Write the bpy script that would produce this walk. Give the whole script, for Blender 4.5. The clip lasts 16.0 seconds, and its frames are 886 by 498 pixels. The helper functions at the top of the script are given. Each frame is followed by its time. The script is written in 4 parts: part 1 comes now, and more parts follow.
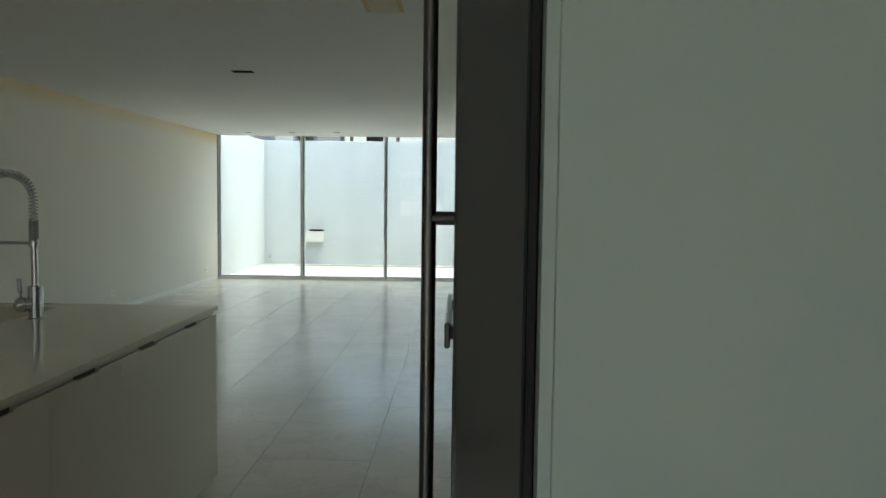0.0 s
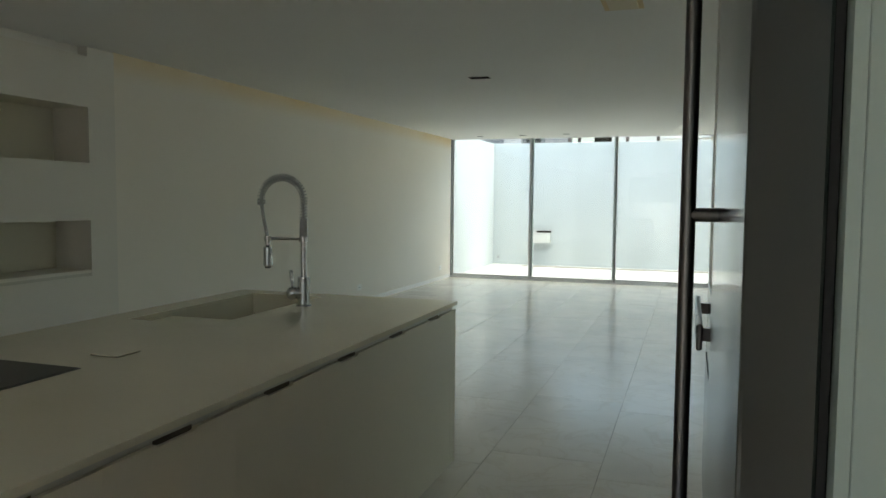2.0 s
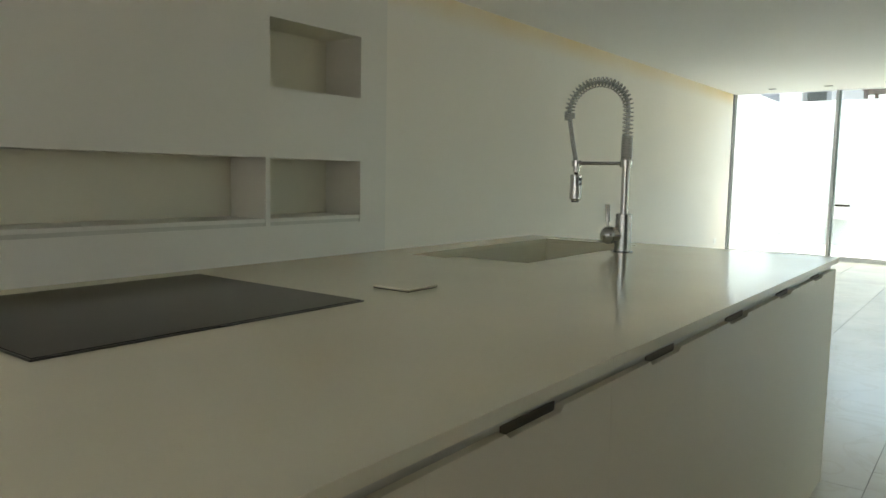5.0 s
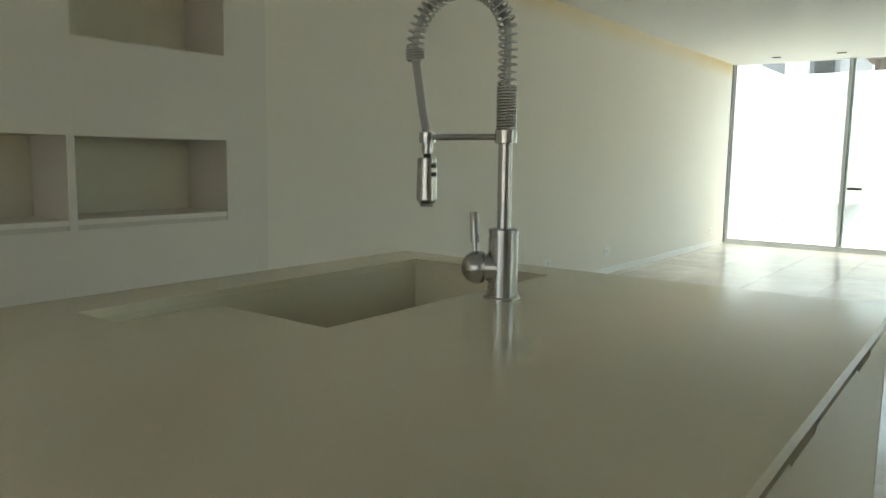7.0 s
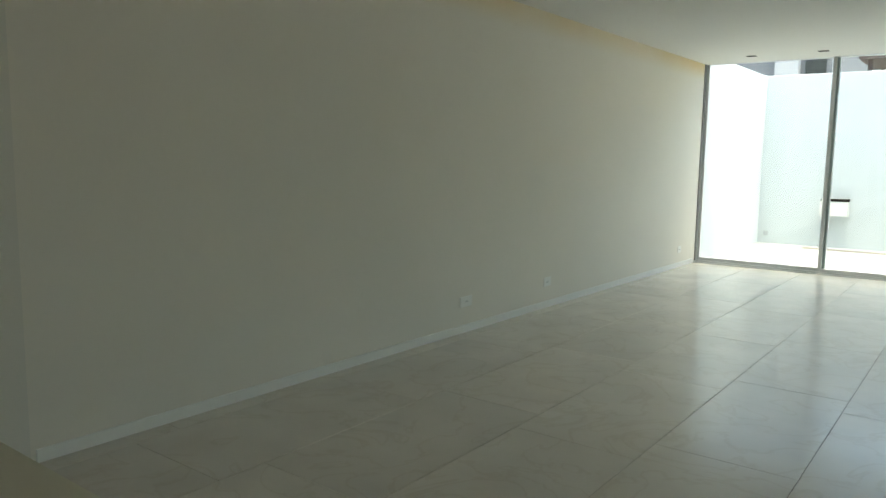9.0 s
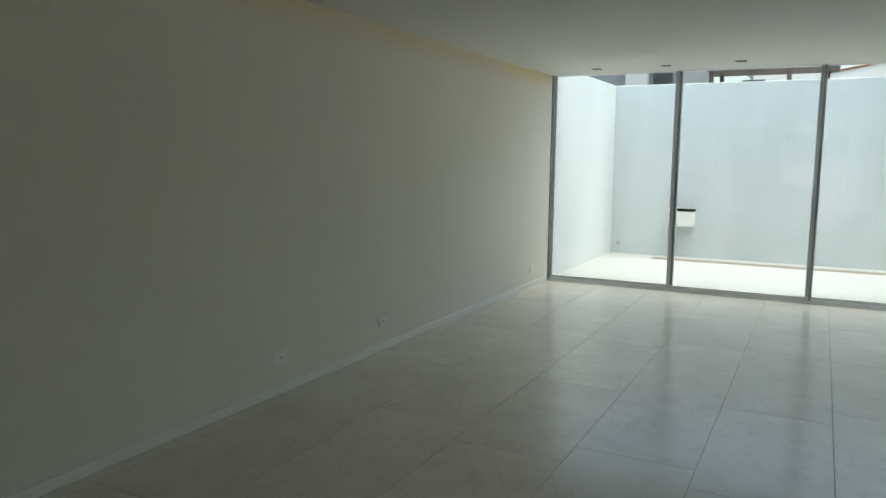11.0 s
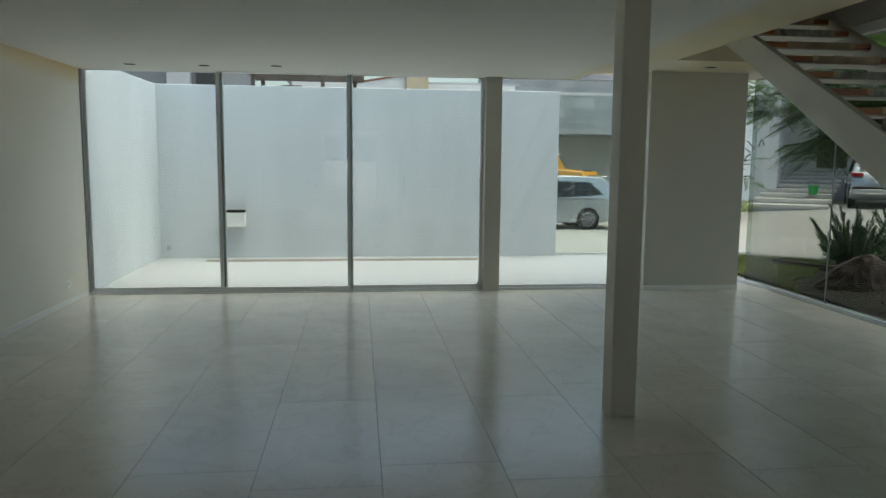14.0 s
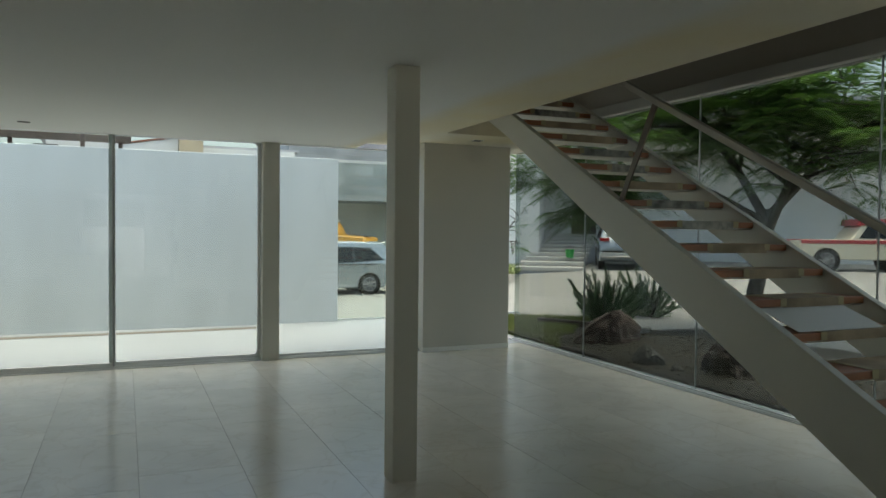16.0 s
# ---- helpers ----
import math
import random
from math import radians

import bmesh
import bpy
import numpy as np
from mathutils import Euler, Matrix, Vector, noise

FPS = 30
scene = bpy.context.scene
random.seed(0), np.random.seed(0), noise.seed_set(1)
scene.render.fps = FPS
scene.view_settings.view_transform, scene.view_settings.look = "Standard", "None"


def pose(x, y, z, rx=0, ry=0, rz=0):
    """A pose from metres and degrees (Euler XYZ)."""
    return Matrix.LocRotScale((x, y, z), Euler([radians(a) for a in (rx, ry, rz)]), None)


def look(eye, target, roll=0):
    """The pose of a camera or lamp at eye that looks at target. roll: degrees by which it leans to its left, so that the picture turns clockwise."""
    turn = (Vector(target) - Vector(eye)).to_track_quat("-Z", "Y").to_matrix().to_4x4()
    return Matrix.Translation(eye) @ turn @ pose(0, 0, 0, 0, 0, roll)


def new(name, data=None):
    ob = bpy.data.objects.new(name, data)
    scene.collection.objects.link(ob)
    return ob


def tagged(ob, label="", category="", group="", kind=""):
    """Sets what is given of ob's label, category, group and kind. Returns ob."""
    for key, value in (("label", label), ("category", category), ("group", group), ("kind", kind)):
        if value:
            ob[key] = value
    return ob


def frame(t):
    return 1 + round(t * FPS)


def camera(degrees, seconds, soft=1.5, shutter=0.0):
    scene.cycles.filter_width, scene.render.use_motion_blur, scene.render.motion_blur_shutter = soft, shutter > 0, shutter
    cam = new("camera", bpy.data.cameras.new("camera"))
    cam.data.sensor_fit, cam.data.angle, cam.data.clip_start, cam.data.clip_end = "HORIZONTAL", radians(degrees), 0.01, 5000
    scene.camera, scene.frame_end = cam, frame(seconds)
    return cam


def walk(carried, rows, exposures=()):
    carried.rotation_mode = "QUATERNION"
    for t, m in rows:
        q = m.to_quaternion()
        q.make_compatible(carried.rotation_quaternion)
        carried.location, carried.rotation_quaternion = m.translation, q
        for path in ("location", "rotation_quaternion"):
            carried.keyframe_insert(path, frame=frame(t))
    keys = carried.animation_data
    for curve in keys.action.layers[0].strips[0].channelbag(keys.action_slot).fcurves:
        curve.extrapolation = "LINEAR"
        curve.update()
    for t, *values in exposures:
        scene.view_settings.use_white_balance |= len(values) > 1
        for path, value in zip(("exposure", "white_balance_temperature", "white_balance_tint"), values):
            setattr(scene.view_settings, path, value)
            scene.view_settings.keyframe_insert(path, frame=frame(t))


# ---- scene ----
cam = camera(62.3, 16.0)
PATH = [
    (0, (0.266, -0.015, 1.467), (0.224, 1.980, 1.335), 0.7),
    (0.5, (0.273, -0.019, 1.467), (0.081, 1.967, 1.334), 0.7),
    (1, (0.261, -0.019, 1.462), (-0.106, 1.943, 1.330), 0.7),
    (1.5, (0.248, -0.051, 1.467), (-0.266, 1.877, 1.334), 0.7),
    (2, (0.217, -0.062, 1.457), (-0.421, 1.829, 1.324), 0.5),
    (2.5, (0.174, -0.048, 1.430), (-0.590, 1.796, 1.298), 0.6),
    (3, (0.101, -0.020, 1.389), (-0.788, 1.767, 1.256), 0.6),
    (3.5, (-0.019, 0.044, 1.328), (-1.048, 1.754, 1.192), 0.7),
    (4, (-0.224, 0.173, 1.240), (-1.384, 1.796, 1.099), 0.7),
    (6.5, (-0.748, 1.558, 1.174), (-1.952, 3.136, 0.927), 0.9),
    (7, (-0.831, 1.968, 1.203), (-2.032, 3.548, 0.956), 0.8),
    (7.5, (-0.880, 2.372, 1.173), (-2.084, 3.950, 0.927), 0.9),
    (8, (-0.905, 2.745, 1.190), (-2.112, 4.319, 0.944), 0.9),
    (9.25, (-0.900, 3.470, 1.400), (-2.085, 5.062, 1.150), 0.8),
    (9.9, (-0.950, 3.840, 1.505), (-2.082, 5.469, 1.254), 0.7),
    (10.5, (-1.008, 4.113, 1.587), (-2.064, 5.793, 1.333), 0.6),
    (11, (-1.001, 4.164, 1.587), (-1.908, 5.929, 1.335), 0.6),
    (11.5, (-0.994, 4.201, 1.587), (-1.725, 6.046, 1.340), 0.6),
    (12, (-0.987, 4.228, 1.587), (-1.519, 6.140, 1.342), 0.6),
    (12.5, (-0.979, 4.245, 1.587), (-1.320, 6.201, 1.343), 0.6),
    (13, (-0.971, 4.255, 1.587), (-1.110, 6.236, 1.346), 0.6),
    (13.5, (-0.964, 4.260, 1.587), (-0.915, 6.245, 1.346), 0.5),
    (14, (-0.956, 4.262, 1.587), (-0.727, 6.235, 1.350), 0.5),
    (14.5, (-0.947, 4.263, 1.587), (-0.567, 6.216, 1.389), 0.6),
    (15, (-0.939, 4.265, 1.587), (-0.406, 6.187, 1.437), 0.4),
    (15.5, (-0.931, 4.270, 1.587), (-0.263, 6.152, 1.486), 0.5),
    (16, (-0.922, 4.280, 1.587), (-0.126, 6.114, 1.534), 0.6),
]
walk(cam, [(t, look(eye, target, roll)) for t, eye, target, roll in PATH], [(0, 2.4, 6750, 2.5), (1.5, 2.55, 6900, 3.5), (2.5, 2.5, 6900, 3.5), (3.5, 2.55, 6950, 4), (4.2, 3.0, 7000, 4), (6.3, 3.6, 7250, 3), (7.0, 3.4, 7200, 3), (8.2, 3.08, 7100, 3), (10.3, 2.35, 6800, 3), (11.5, 2.05, 6750, 3.5), (13.5, 1.55, 6650, 3.5), (14.5, 1.55, 6750, 3.5), (16, 1.65, 6850, 4)])

# ---- world, light, exposure ----
world = bpy.data.worlds.new("world")
scene.world = world
world.use_nodes = True
wn = world.node_tree
sky = wn.nodes.new("ShaderNodeTexSky")
sky.sky_type = "NISHITA"
sky.sun_disc = False
sky.sun_elevation = radians(79)
sky.sun_rotation = radians(95)
sky.air_density, sky.dust_density, sky.ozone_density = 1.0, 6.0, 1.0
wn.links.new(sky.outputs[0], wn.nodes["Background"].inputs[0])
wn.nodes["Background"].inputs[1].default_value = 0.13
sun_data = bpy.data.lights.new("sun", "SUN")
sun_data.energy, sun_data.angle, sun_data.color = 0.5, radians(60), (1.0, 0.96, 0.9)
sun = new("sun", sun_data)
sun.matrix_world = look((6, -2, 32), (0, 0, 0))


# ---- materials ----
def material(name, base, rough=0.5, metal=0.0, dark=0.85, scale=3.0, grain=60.0, bump=0.05, vary=0.0, coat=0.0, stretch=(1, 1, 1), spec=0.5, rvar=0.1):
    """A surface with stains at a large scale and grain at a small one."""
    m = bpy.data.materials.new(name)
    m.use_nodes = True
    nt = m.node_tree
    b = nt.nodes["Principled BSDF"]
    b.inputs["Metallic"].default_value = metal
    b.inputs["Specular IOR Level"].default_value = spec
    b.inputs["Coat Weight"].default_value = coat
    b.inputs["Coat Roughness"].default_value = 0.05
    tc = nt.nodes.new("ShaderNodeTexCoord")
    mp = nt.nodes.new("ShaderNodeMapping")
    mp.inputs["Scale"].default_value = stretch
    nt.links.new(tc.outputs["Object"], mp.inputs[0])
    big = nt.nodes.new("ShaderNodeTexNoise")
    big.inputs["Scale"].default_value, big.inputs["Detail"].default_value = scale, 5
    fine = nt.nodes.new("ShaderNodeTexNoise")
    fine.inputs["Scale"].default_value, fine.inputs["Detail"].default_value = grain, 3
    for n in (big, fine):
        nt.links.new(mp.outputs[0], n.inputs["Vector"])
    ramp = nt.nodes.new("ShaderNodeValToRGB")
    ramp.color_ramp.elements[0].position, ramp.color_ramp.elements[1].position = 0.3, 0.7
    ramp.color_ramp.elements[0].color = (*[c * dark for c in base], 1)
    ramp.color_ramp.elements[1].color = (*base, 1)
    nt.links.new(big.outputs[0], ramp.inputs[0])
    out = ramp.outputs[0]
    if vary:
        info = nt.nodes.new("ShaderNodeObjectInfo")
        hsv = nt.nodes.new("ShaderNodeHueSaturation")
        rng = nt.nodes.new("ShaderNodeMapRange")
        rng.inputs[3].default_value, rng.inputs[4].default_value = 1 - vary, 1 + vary
        nt.links.new(info.outputs["Random"], rng.inputs[0])
        nt.links.new(rng.outputs[0], hsv.inputs["Value"])
        nt.links.new(out, hsv.inputs["Color"])
        out = hsv.outputs[0]
    nt.links.new(out, b.inputs["Base Color"])
    rr = nt.nodes.new("ShaderNodeMapRange")
    rr.inputs[1].default_value, rr.inputs[2].default_value = 0.3, 0.7
    rr.inputs[3].default_value, rr.inputs[4].default_value = max(0.02, rough * (1 - rvar)), min(1, rough * (1 + rvar))
    nt.links.new(big.outputs[0], rr.inputs[0])
    nt.links.new(rr.outputs[0], b.inputs["Roughness"])
    if bump:
        bp = nt.nodes.new("ShaderNodeBump")
        bp.inputs["Strength"].default_value, bp.inputs["Distance"].default_value = bump, 0.01
        nt.links.new(fine.outputs[0], bp.inputs["Height"])
        nt.links.new(bp.outputs[0], b.inputs["Normal"])
    return m


def glass_material(name, tint, gloss_rough=0.0, grazing=0.9):
    m = bpy.data.materials.new(name)
    m.use_nodes = True
    nt = m.node_tree
    nt.nodes.remove(nt.nodes["Principled BSDF"])
    clear = nt.nodes.new("ShaderNodeBsdfTransparent")
    clear.inputs[0].default_value = (*tint, 1)
    gloss = nt.nodes.new("ShaderNodeBsdfGlossy")
    gloss.inputs["Roughness"].default_value = gloss_rough
    lw = nt.nodes.new("ShaderNodeLayerWeight")
    lw.inputs[0].default_value = 0.5
    pw = nt.nodes.new("ShaderNodeMath")
    pw.operation = "POWER"
    pw.inputs[1].default_value = 5.0
    fr = nt.nodes.new("ShaderNodeMath")
    fr.operation = "MULTIPLY_ADD"
    fr.inputs[1].default_value, fr.inputs[2].default_value = grazing, 0.04
    nt.links.new(lw.outputs["Facing"], pw.inputs[0])
    nt.links.new(pw.outputs[0], fr.inputs[0])
    mix = nt.nodes.new("ShaderNodeMixShader")
    nt.links.new(fr.outputs[0], mix.inputs[0])
    nt.links.new(clear.outputs[0], mix.inputs[1])
    nt.links.new(gloss.outputs[0], mix.inputs[2])
    nt.links.new(mix.outputs[0], nt.nodes["Material Output"].inputs[0])
    return m


M_WALL = material("wall_plaster", (0.80, 0.78, 0.72), 0.75, dark=0.95, scale=0.8, grain=25, bump=0.06)
M_CEIL = material("ceiling_paint", (0.82, 0.81, 0.77), 0.8, dark=0.96, scale=0.6, grain=40, bump=0.04)
# Lamp diffuser colour, with the warm glow put into the paint.
M_DIFFUSER = material("warm_diffuser_glow", (0.78, 0.70, 0.52), 0.8, dark=0.95, scale=1.2, grain=40, bump=0.03)


def yellow_tinted(name, base, axis, lo, hi, tint, amount, **kw):
    """Paint tinted yellow in an uneven band between two places along an axis."""
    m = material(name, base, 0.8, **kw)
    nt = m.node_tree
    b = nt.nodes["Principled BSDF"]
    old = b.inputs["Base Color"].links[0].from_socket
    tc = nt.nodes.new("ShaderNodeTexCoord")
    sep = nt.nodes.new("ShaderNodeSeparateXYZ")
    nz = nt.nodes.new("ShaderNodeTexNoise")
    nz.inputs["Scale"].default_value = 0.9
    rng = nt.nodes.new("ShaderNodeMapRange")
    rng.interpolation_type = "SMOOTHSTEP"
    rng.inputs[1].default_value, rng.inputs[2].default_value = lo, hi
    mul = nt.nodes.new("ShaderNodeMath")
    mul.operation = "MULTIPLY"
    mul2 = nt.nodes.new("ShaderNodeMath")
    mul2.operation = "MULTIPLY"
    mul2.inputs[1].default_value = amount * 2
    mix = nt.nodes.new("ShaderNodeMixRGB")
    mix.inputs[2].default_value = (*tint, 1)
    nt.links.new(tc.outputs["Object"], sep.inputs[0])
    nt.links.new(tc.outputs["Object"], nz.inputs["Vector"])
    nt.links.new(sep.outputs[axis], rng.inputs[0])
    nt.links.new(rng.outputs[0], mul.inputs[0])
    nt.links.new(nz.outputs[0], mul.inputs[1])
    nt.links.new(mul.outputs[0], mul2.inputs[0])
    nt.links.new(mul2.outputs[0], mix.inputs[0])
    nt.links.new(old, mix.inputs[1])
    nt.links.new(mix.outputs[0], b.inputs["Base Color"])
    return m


M_WALLY = yellow_tinted("wall_plaster_yellow_band", (0.82, 0.775, 0.68), "Z", 2.36, 2.60, (0.74, 0.55, 0.24), 0.55, dark=0.95, scale=0.8, grain=25, bump=0.06)
M_CEILY = yellow_tinted("ceiling_paint_yellow_band", (0.82, 0.81, 0.77), "X", 1.45, 1.70, (0.76, 0.62, 0.28), 0.45, dark=0.96, scale=0.6, grain=40, bump=0.04)
M_BASE = material("baseboard_paint", (0.86, 0.85, 0.80), 0.65, dark=0.96, scale=2, spec=0.3)
M_TILE = material("marble_tile", (0.78, 0.725, 0.635), 0.2, dark=0.90, scale=2.4, grain=9, bump=0.010, vary=0.03, rvar=0.2)


def veined(m):
    """Lets each tile take its own piece of a marble with faint cloudy veins."""
    nt = m.node_tree
    b = nt.nodes["Principled BSDF"]
    geo = nt.nodes.new("ShaderNodeNewGeometry")
    info = nt.nodes.new("ShaderNodeObjectInfo")
    add = nt.nodes.new("ShaderNodeVectorMath")
    scale = nt.nodes.new("ShaderNodeMath")
    scale.operation, scale.inputs[1].default_value = "MULTIPLY", 37.0
    nt.links.new(info.outputs["Random"], scale.inputs[0])
    nt.links.new(geo.outputs["Position"], add.inputs[0])
    nt.links.new(scale.outputs[0], add.inputs[1])
    for n in nt.nodes:
        if n.bl_idname == "ShaderNodeMapping":
            nt.links.new(add.outputs[0], n.inputs[0])
    vein = nt.nodes.new("ShaderNodeTexNoise")
    vein.inputs["Scale"].default_value, vein.inputs["Detail"].default_value, vein.inputs["Distortion"].default_value = 2.2, 6, 1.3
    band = nt.nodes.new("ShaderNodeValToRGB")
    band.color_ramp.elements[0].position, band.color_ramp.elements[1].position = 0.47, 0.53
    band.color_ramp.elements[0].color, band.color_ramp.elements[1].color = (1, 1, 1, 1), (1, 1, 1, 1)
    mid = band.color_ramp.elements.new(0.5)
    mid.color = (0.86, 0.82, 0.76, 1)
    mix = nt.nodes.new("ShaderNodeMixRGB")
    mix.blend_type, mix.inputs[0].default_value = "MULTIPLY", 0.45
    old = b.inputs["Base Color"].links[0].from_socket
    nt.links.new(add.outputs[0], vein.inputs["Vector"])
    nt.links.new(vein.outputs[0], band.inputs[0])
    nt.links.new(old, mix.inputs[1])
    nt.links.new(band.outputs[0], mix.inputs[2])
    nt.links.new(mix.outputs[0], b.inputs["Base Color"])


veined(M_TILE)
M_GROUT = material("grout", (0.42, 0.37, 0.30), 0.9)
M_QUARTZ = material("quartz_counter", (0.79, 0.745, 0.57), 0.12, dark=0.95, scale=2, grain=400, bump=0.005, rvar=0.2)
M_LACQ = material("cream_lacquer", (0.74, 0.68, 0.53), 0.35, dark=0.97, scale=1.5, grain=80, bump=0.01)
M_LACQ2 = material("white_cabinet_lacquer", (0.74, 0.71, 0.63), 0.45, dark=0.96, scale=1.2, grain=80, bump=0.01)
M_NICHE = material("niche_board", (0.73, 0.69, 0.555), 0.5, dark=0.95, scale=2)
M_CHANNEL = material("aluminium_channel", (0.60, 0.58, 0.50), 0.4, metal=0.15, dark=0.9, scale=6)
M_DARK = material("dark_gap", (0.02, 0.018, 0.015), 0.95, spec=0.05)
M_NOTCH = material("bronze_notch", (0.15, 0.115, 0.08), 0.5, metal=0.3)
M_STEEL = material("brushed_steel", (0.135, 0.145, 0.14), 0.16, metal=1.0, dark=0.92, scale=2, grain=300, bump=0.0, stretch=(1, 1, 0.03))
M_CHROME = material("satin_nickel", (0.60, 0.60, 0.60), 0.25, metal=1.0, dark=0.98, scale=8, grain=200, bump=0.0, rvar=0.0)
M_HOSE = material("ribbed_steel_hose", (0.42, 0.42, 0.40), 0.3, metal=1.0, dark=0.9, scale=8, bump=0.0)
M_HANDLE = material("dark_steel_handle", (0.16, 0.155, 0.15), 0.3, metal=1.0, dark=0.9, scale=6)
M_BLACK = material("black_rubber", (0.02, 0.02, 0.02), 0.55, dark=0.8, scale=8)
M_HOB = material("black_ceramic_glass", (0.012, 0.012, 0.012), 0.09, dark=0.8, scale=5, bump=0.0, spec=0.1)
M_ALU = material("aluminium_frame", (0.70, 0.72, 0.72), 0.35, metal=0.25, dark=0.9, scale=5, grain=150, bump=0.01)
M_ALUD = material("aluminium_frame_dark", (0.36, 0.37, 0.37), 0.4, metal=0.2, dark=0.9, scale=5, grain=150, bump=0.01)
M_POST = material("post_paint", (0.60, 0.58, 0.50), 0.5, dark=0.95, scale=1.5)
M_COLUMN = material("column_paint", (0.80, 0.76, 0.65), 0.5, dark=0.95, scale=1.5)
# Wall plaster darkened: the stub's dimmer light is put into its colour.
M_SHADEW = material("shaded_warm_plaster", (0.62, 0.59, 0.52), 0.85, dark=0.95, scale=0.8, grain=25, bump=0.06)
M_GLASS = glass_material("window_glass", (0.90, 0.945, 0.93))
M_GLASS2 = glass_material("side_glass", (0.64, 0.68, 0.66), grazing=0.45)
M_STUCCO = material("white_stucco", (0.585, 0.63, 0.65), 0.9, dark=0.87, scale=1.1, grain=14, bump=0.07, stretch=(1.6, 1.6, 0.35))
M_YFLOOR = material("yard_paving", (0.355, 0.372, 0.385), 0.5, dark=0.92, scale=1.3, grain=20, bump=0.04)
M_DRAIN = material("drain_gravel", (0.24, 0.21, 0.17), 0.9, dark=0.6, scale=20, grain=60, bump=0.5)
M_PLATE = material("socket_plastic", (0.86, 0.85, 0.79), 0.35, dark=0.97)
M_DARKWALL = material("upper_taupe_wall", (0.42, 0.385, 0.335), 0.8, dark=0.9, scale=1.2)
M_BEAM = material("steel_beam_paint", (0.50, 0.50, 0.47), 0.5, dark=0.93, scale=2)


# ---- helpers for things ----
ORG = {}


def thing(name, base, label, category, group="", kind=""):
    ob = new(name)
    ob.location = base
    ob.empty_display_size = 0.1
    ORG[ob.name] = Vector(base)
    return tagged(ob, label, category, group, kind)


def part(name, bm, mat, parent=None, label="", smooth=False):
    """Links a bmesh, built in world places, as one mesh under a thing or a part."""
    org = ORG.get(parent.name, Vector()) if parent else Vector()
    bmesh.ops.translate(bm, vec=-org, verts=bm.verts)
    me = bpy.data.meshes.new(name)
    bm.normal_update()
    bm.to_mesh(me)
    bm.free()
    me.materials.append(mat)
    if smooth:
        for p in me.polygons:
            p.use_smooth = True
    ob = new(name, me)
    if parent:
        ob.parent = parent
        ORG[ob.name] = org
    if label:
        tagged(ob, label)
    return ob


def setting(name, bm, mat, label, category):
    """A piece of the setting: one mesh at top level."""
    return tagged(part(name, bm, mat), label, category, kind="structure")


def box(x0, x1, y0, y1, z0, z1, bevel=0.0, segs=1, bm=None):
    own = bmesh.new()
    bmesh.ops.create_cube(own, size=1)
    bmesh.ops.scale(own, vec=(x1 - x0, y1 - y0, z1 - z0), verts=own.verts)
    bmesh.ops.translate(own, vec=((x0 + x1) / 2, (y0 + y1) / 2, (z0 + z1) / 2), verts=own.verts)
    if bevel:
        bmesh.ops.bevel(own, geom=own.edges, offset=bevel, segments=segs, affect="EDGES", profile=0.5)
    if bm is None:
        return own
    me = bpy.data.meshes.new("tmp")
    own.to_mesh(me)
    own.free()
    bm.from_mesh(me)
    bpy.data.meshes.remove(me)
    return bm


def boxes(*specs, bevel=0.0):
    bm = bmesh.new()
    for s in specs:
        box(*s, bevel=bevel, bm=bm)
    return bm


def tube(points, radius, sides=12, bm=None, caps=True):
    """A round bar along points; radius: one number, or one for each point."""
    bm = bm or bmesh.new()
    pts = [Vector(p) for p in points]
    rad = radius if isinstance(radius, (list, tuple)) else [radius] * len(pts)
    rings, side, sharp = [], None, set()
    for i in range(1, len(pts) - 1):
        l0, l1 = (pts[i] - pts[i - 1]).length, (pts[i + 1] - pts[i]).length
        if abs(math.atan2(rad[i] - rad[i - 1], l0) - math.atan2(rad[i + 1] - rad[i], l1)) > 0.6:
            sharp.add(i)
    for i, p in enumerate(pts):
        d = (pts[min(i + 1, len(pts) - 1)] - pts[max(i - 1, 0)]).normalized()
        if side is None:
            side = d.orthogonal().normalized()
        side = (side - d * side.dot(d)).normalized()
        other = d.cross(side)
        rings.append([bm.verts.new(p + (side * math.cos(a) + other * math.sin(a)) * rad[i]) for a in [2 * math.pi * k / sides for k in range(sides)]])
    for a, b in zip(rings, rings[1:]):
        for k in range(sides):
            f = bm.faces.new((a[k], a[(k + 1) % sides], b[(k + 1) % sides], b[k]))
            f.smooth = True
    if caps:
        sharp |= {0, len(rings) - 1}
    for i in sharp:
        for k in range(sides):
            e = bm.edges.get((rings[i][k], rings[i][(k + 1) % sides]))
            if e:
                e.smooth = False
    if caps:
        bm.faces.new(list(reversed(rings[0])))
        bm.faces.new(rings[-1])
    return bm


def prism(poly, axis, a, b, bevel=0.0):
    """A polygon of (u, v) pushed along an axis from a to b: 'x' takes (y, z), 'y' takes (x, z), 'z' takes (x, y)."""
    bm = bmesh.new()
    put = {"x": lambda u, v, w: (w, u, v), "y": lambda u, v, w: (u, w, v), "z": lambda u, v, w: (u, v, w)}[axis]
    lo = [bm.verts.new(put(u, v, a)) for u, v in poly]
    hi = [bm.verts.new(put(u, v, b)) for u, v in poly]
    n = len(poly)
    bm.faces.new(lo)
    bm.faces.new(list(reversed(hi)))
    for k in range(n):
        bm.faces.new((lo[k], hi[k], hi[(k + 1) % n], lo[(k + 1) % n]))
    bmesh.ops.recalc_face_normals(bm, faces=bm.faces)
    if bevel:
        bmesh.ops.bevel(bm, geom=bm.edges, offset=bevel, segments=1, affect="EDGES", profile=0.5)
    return bm


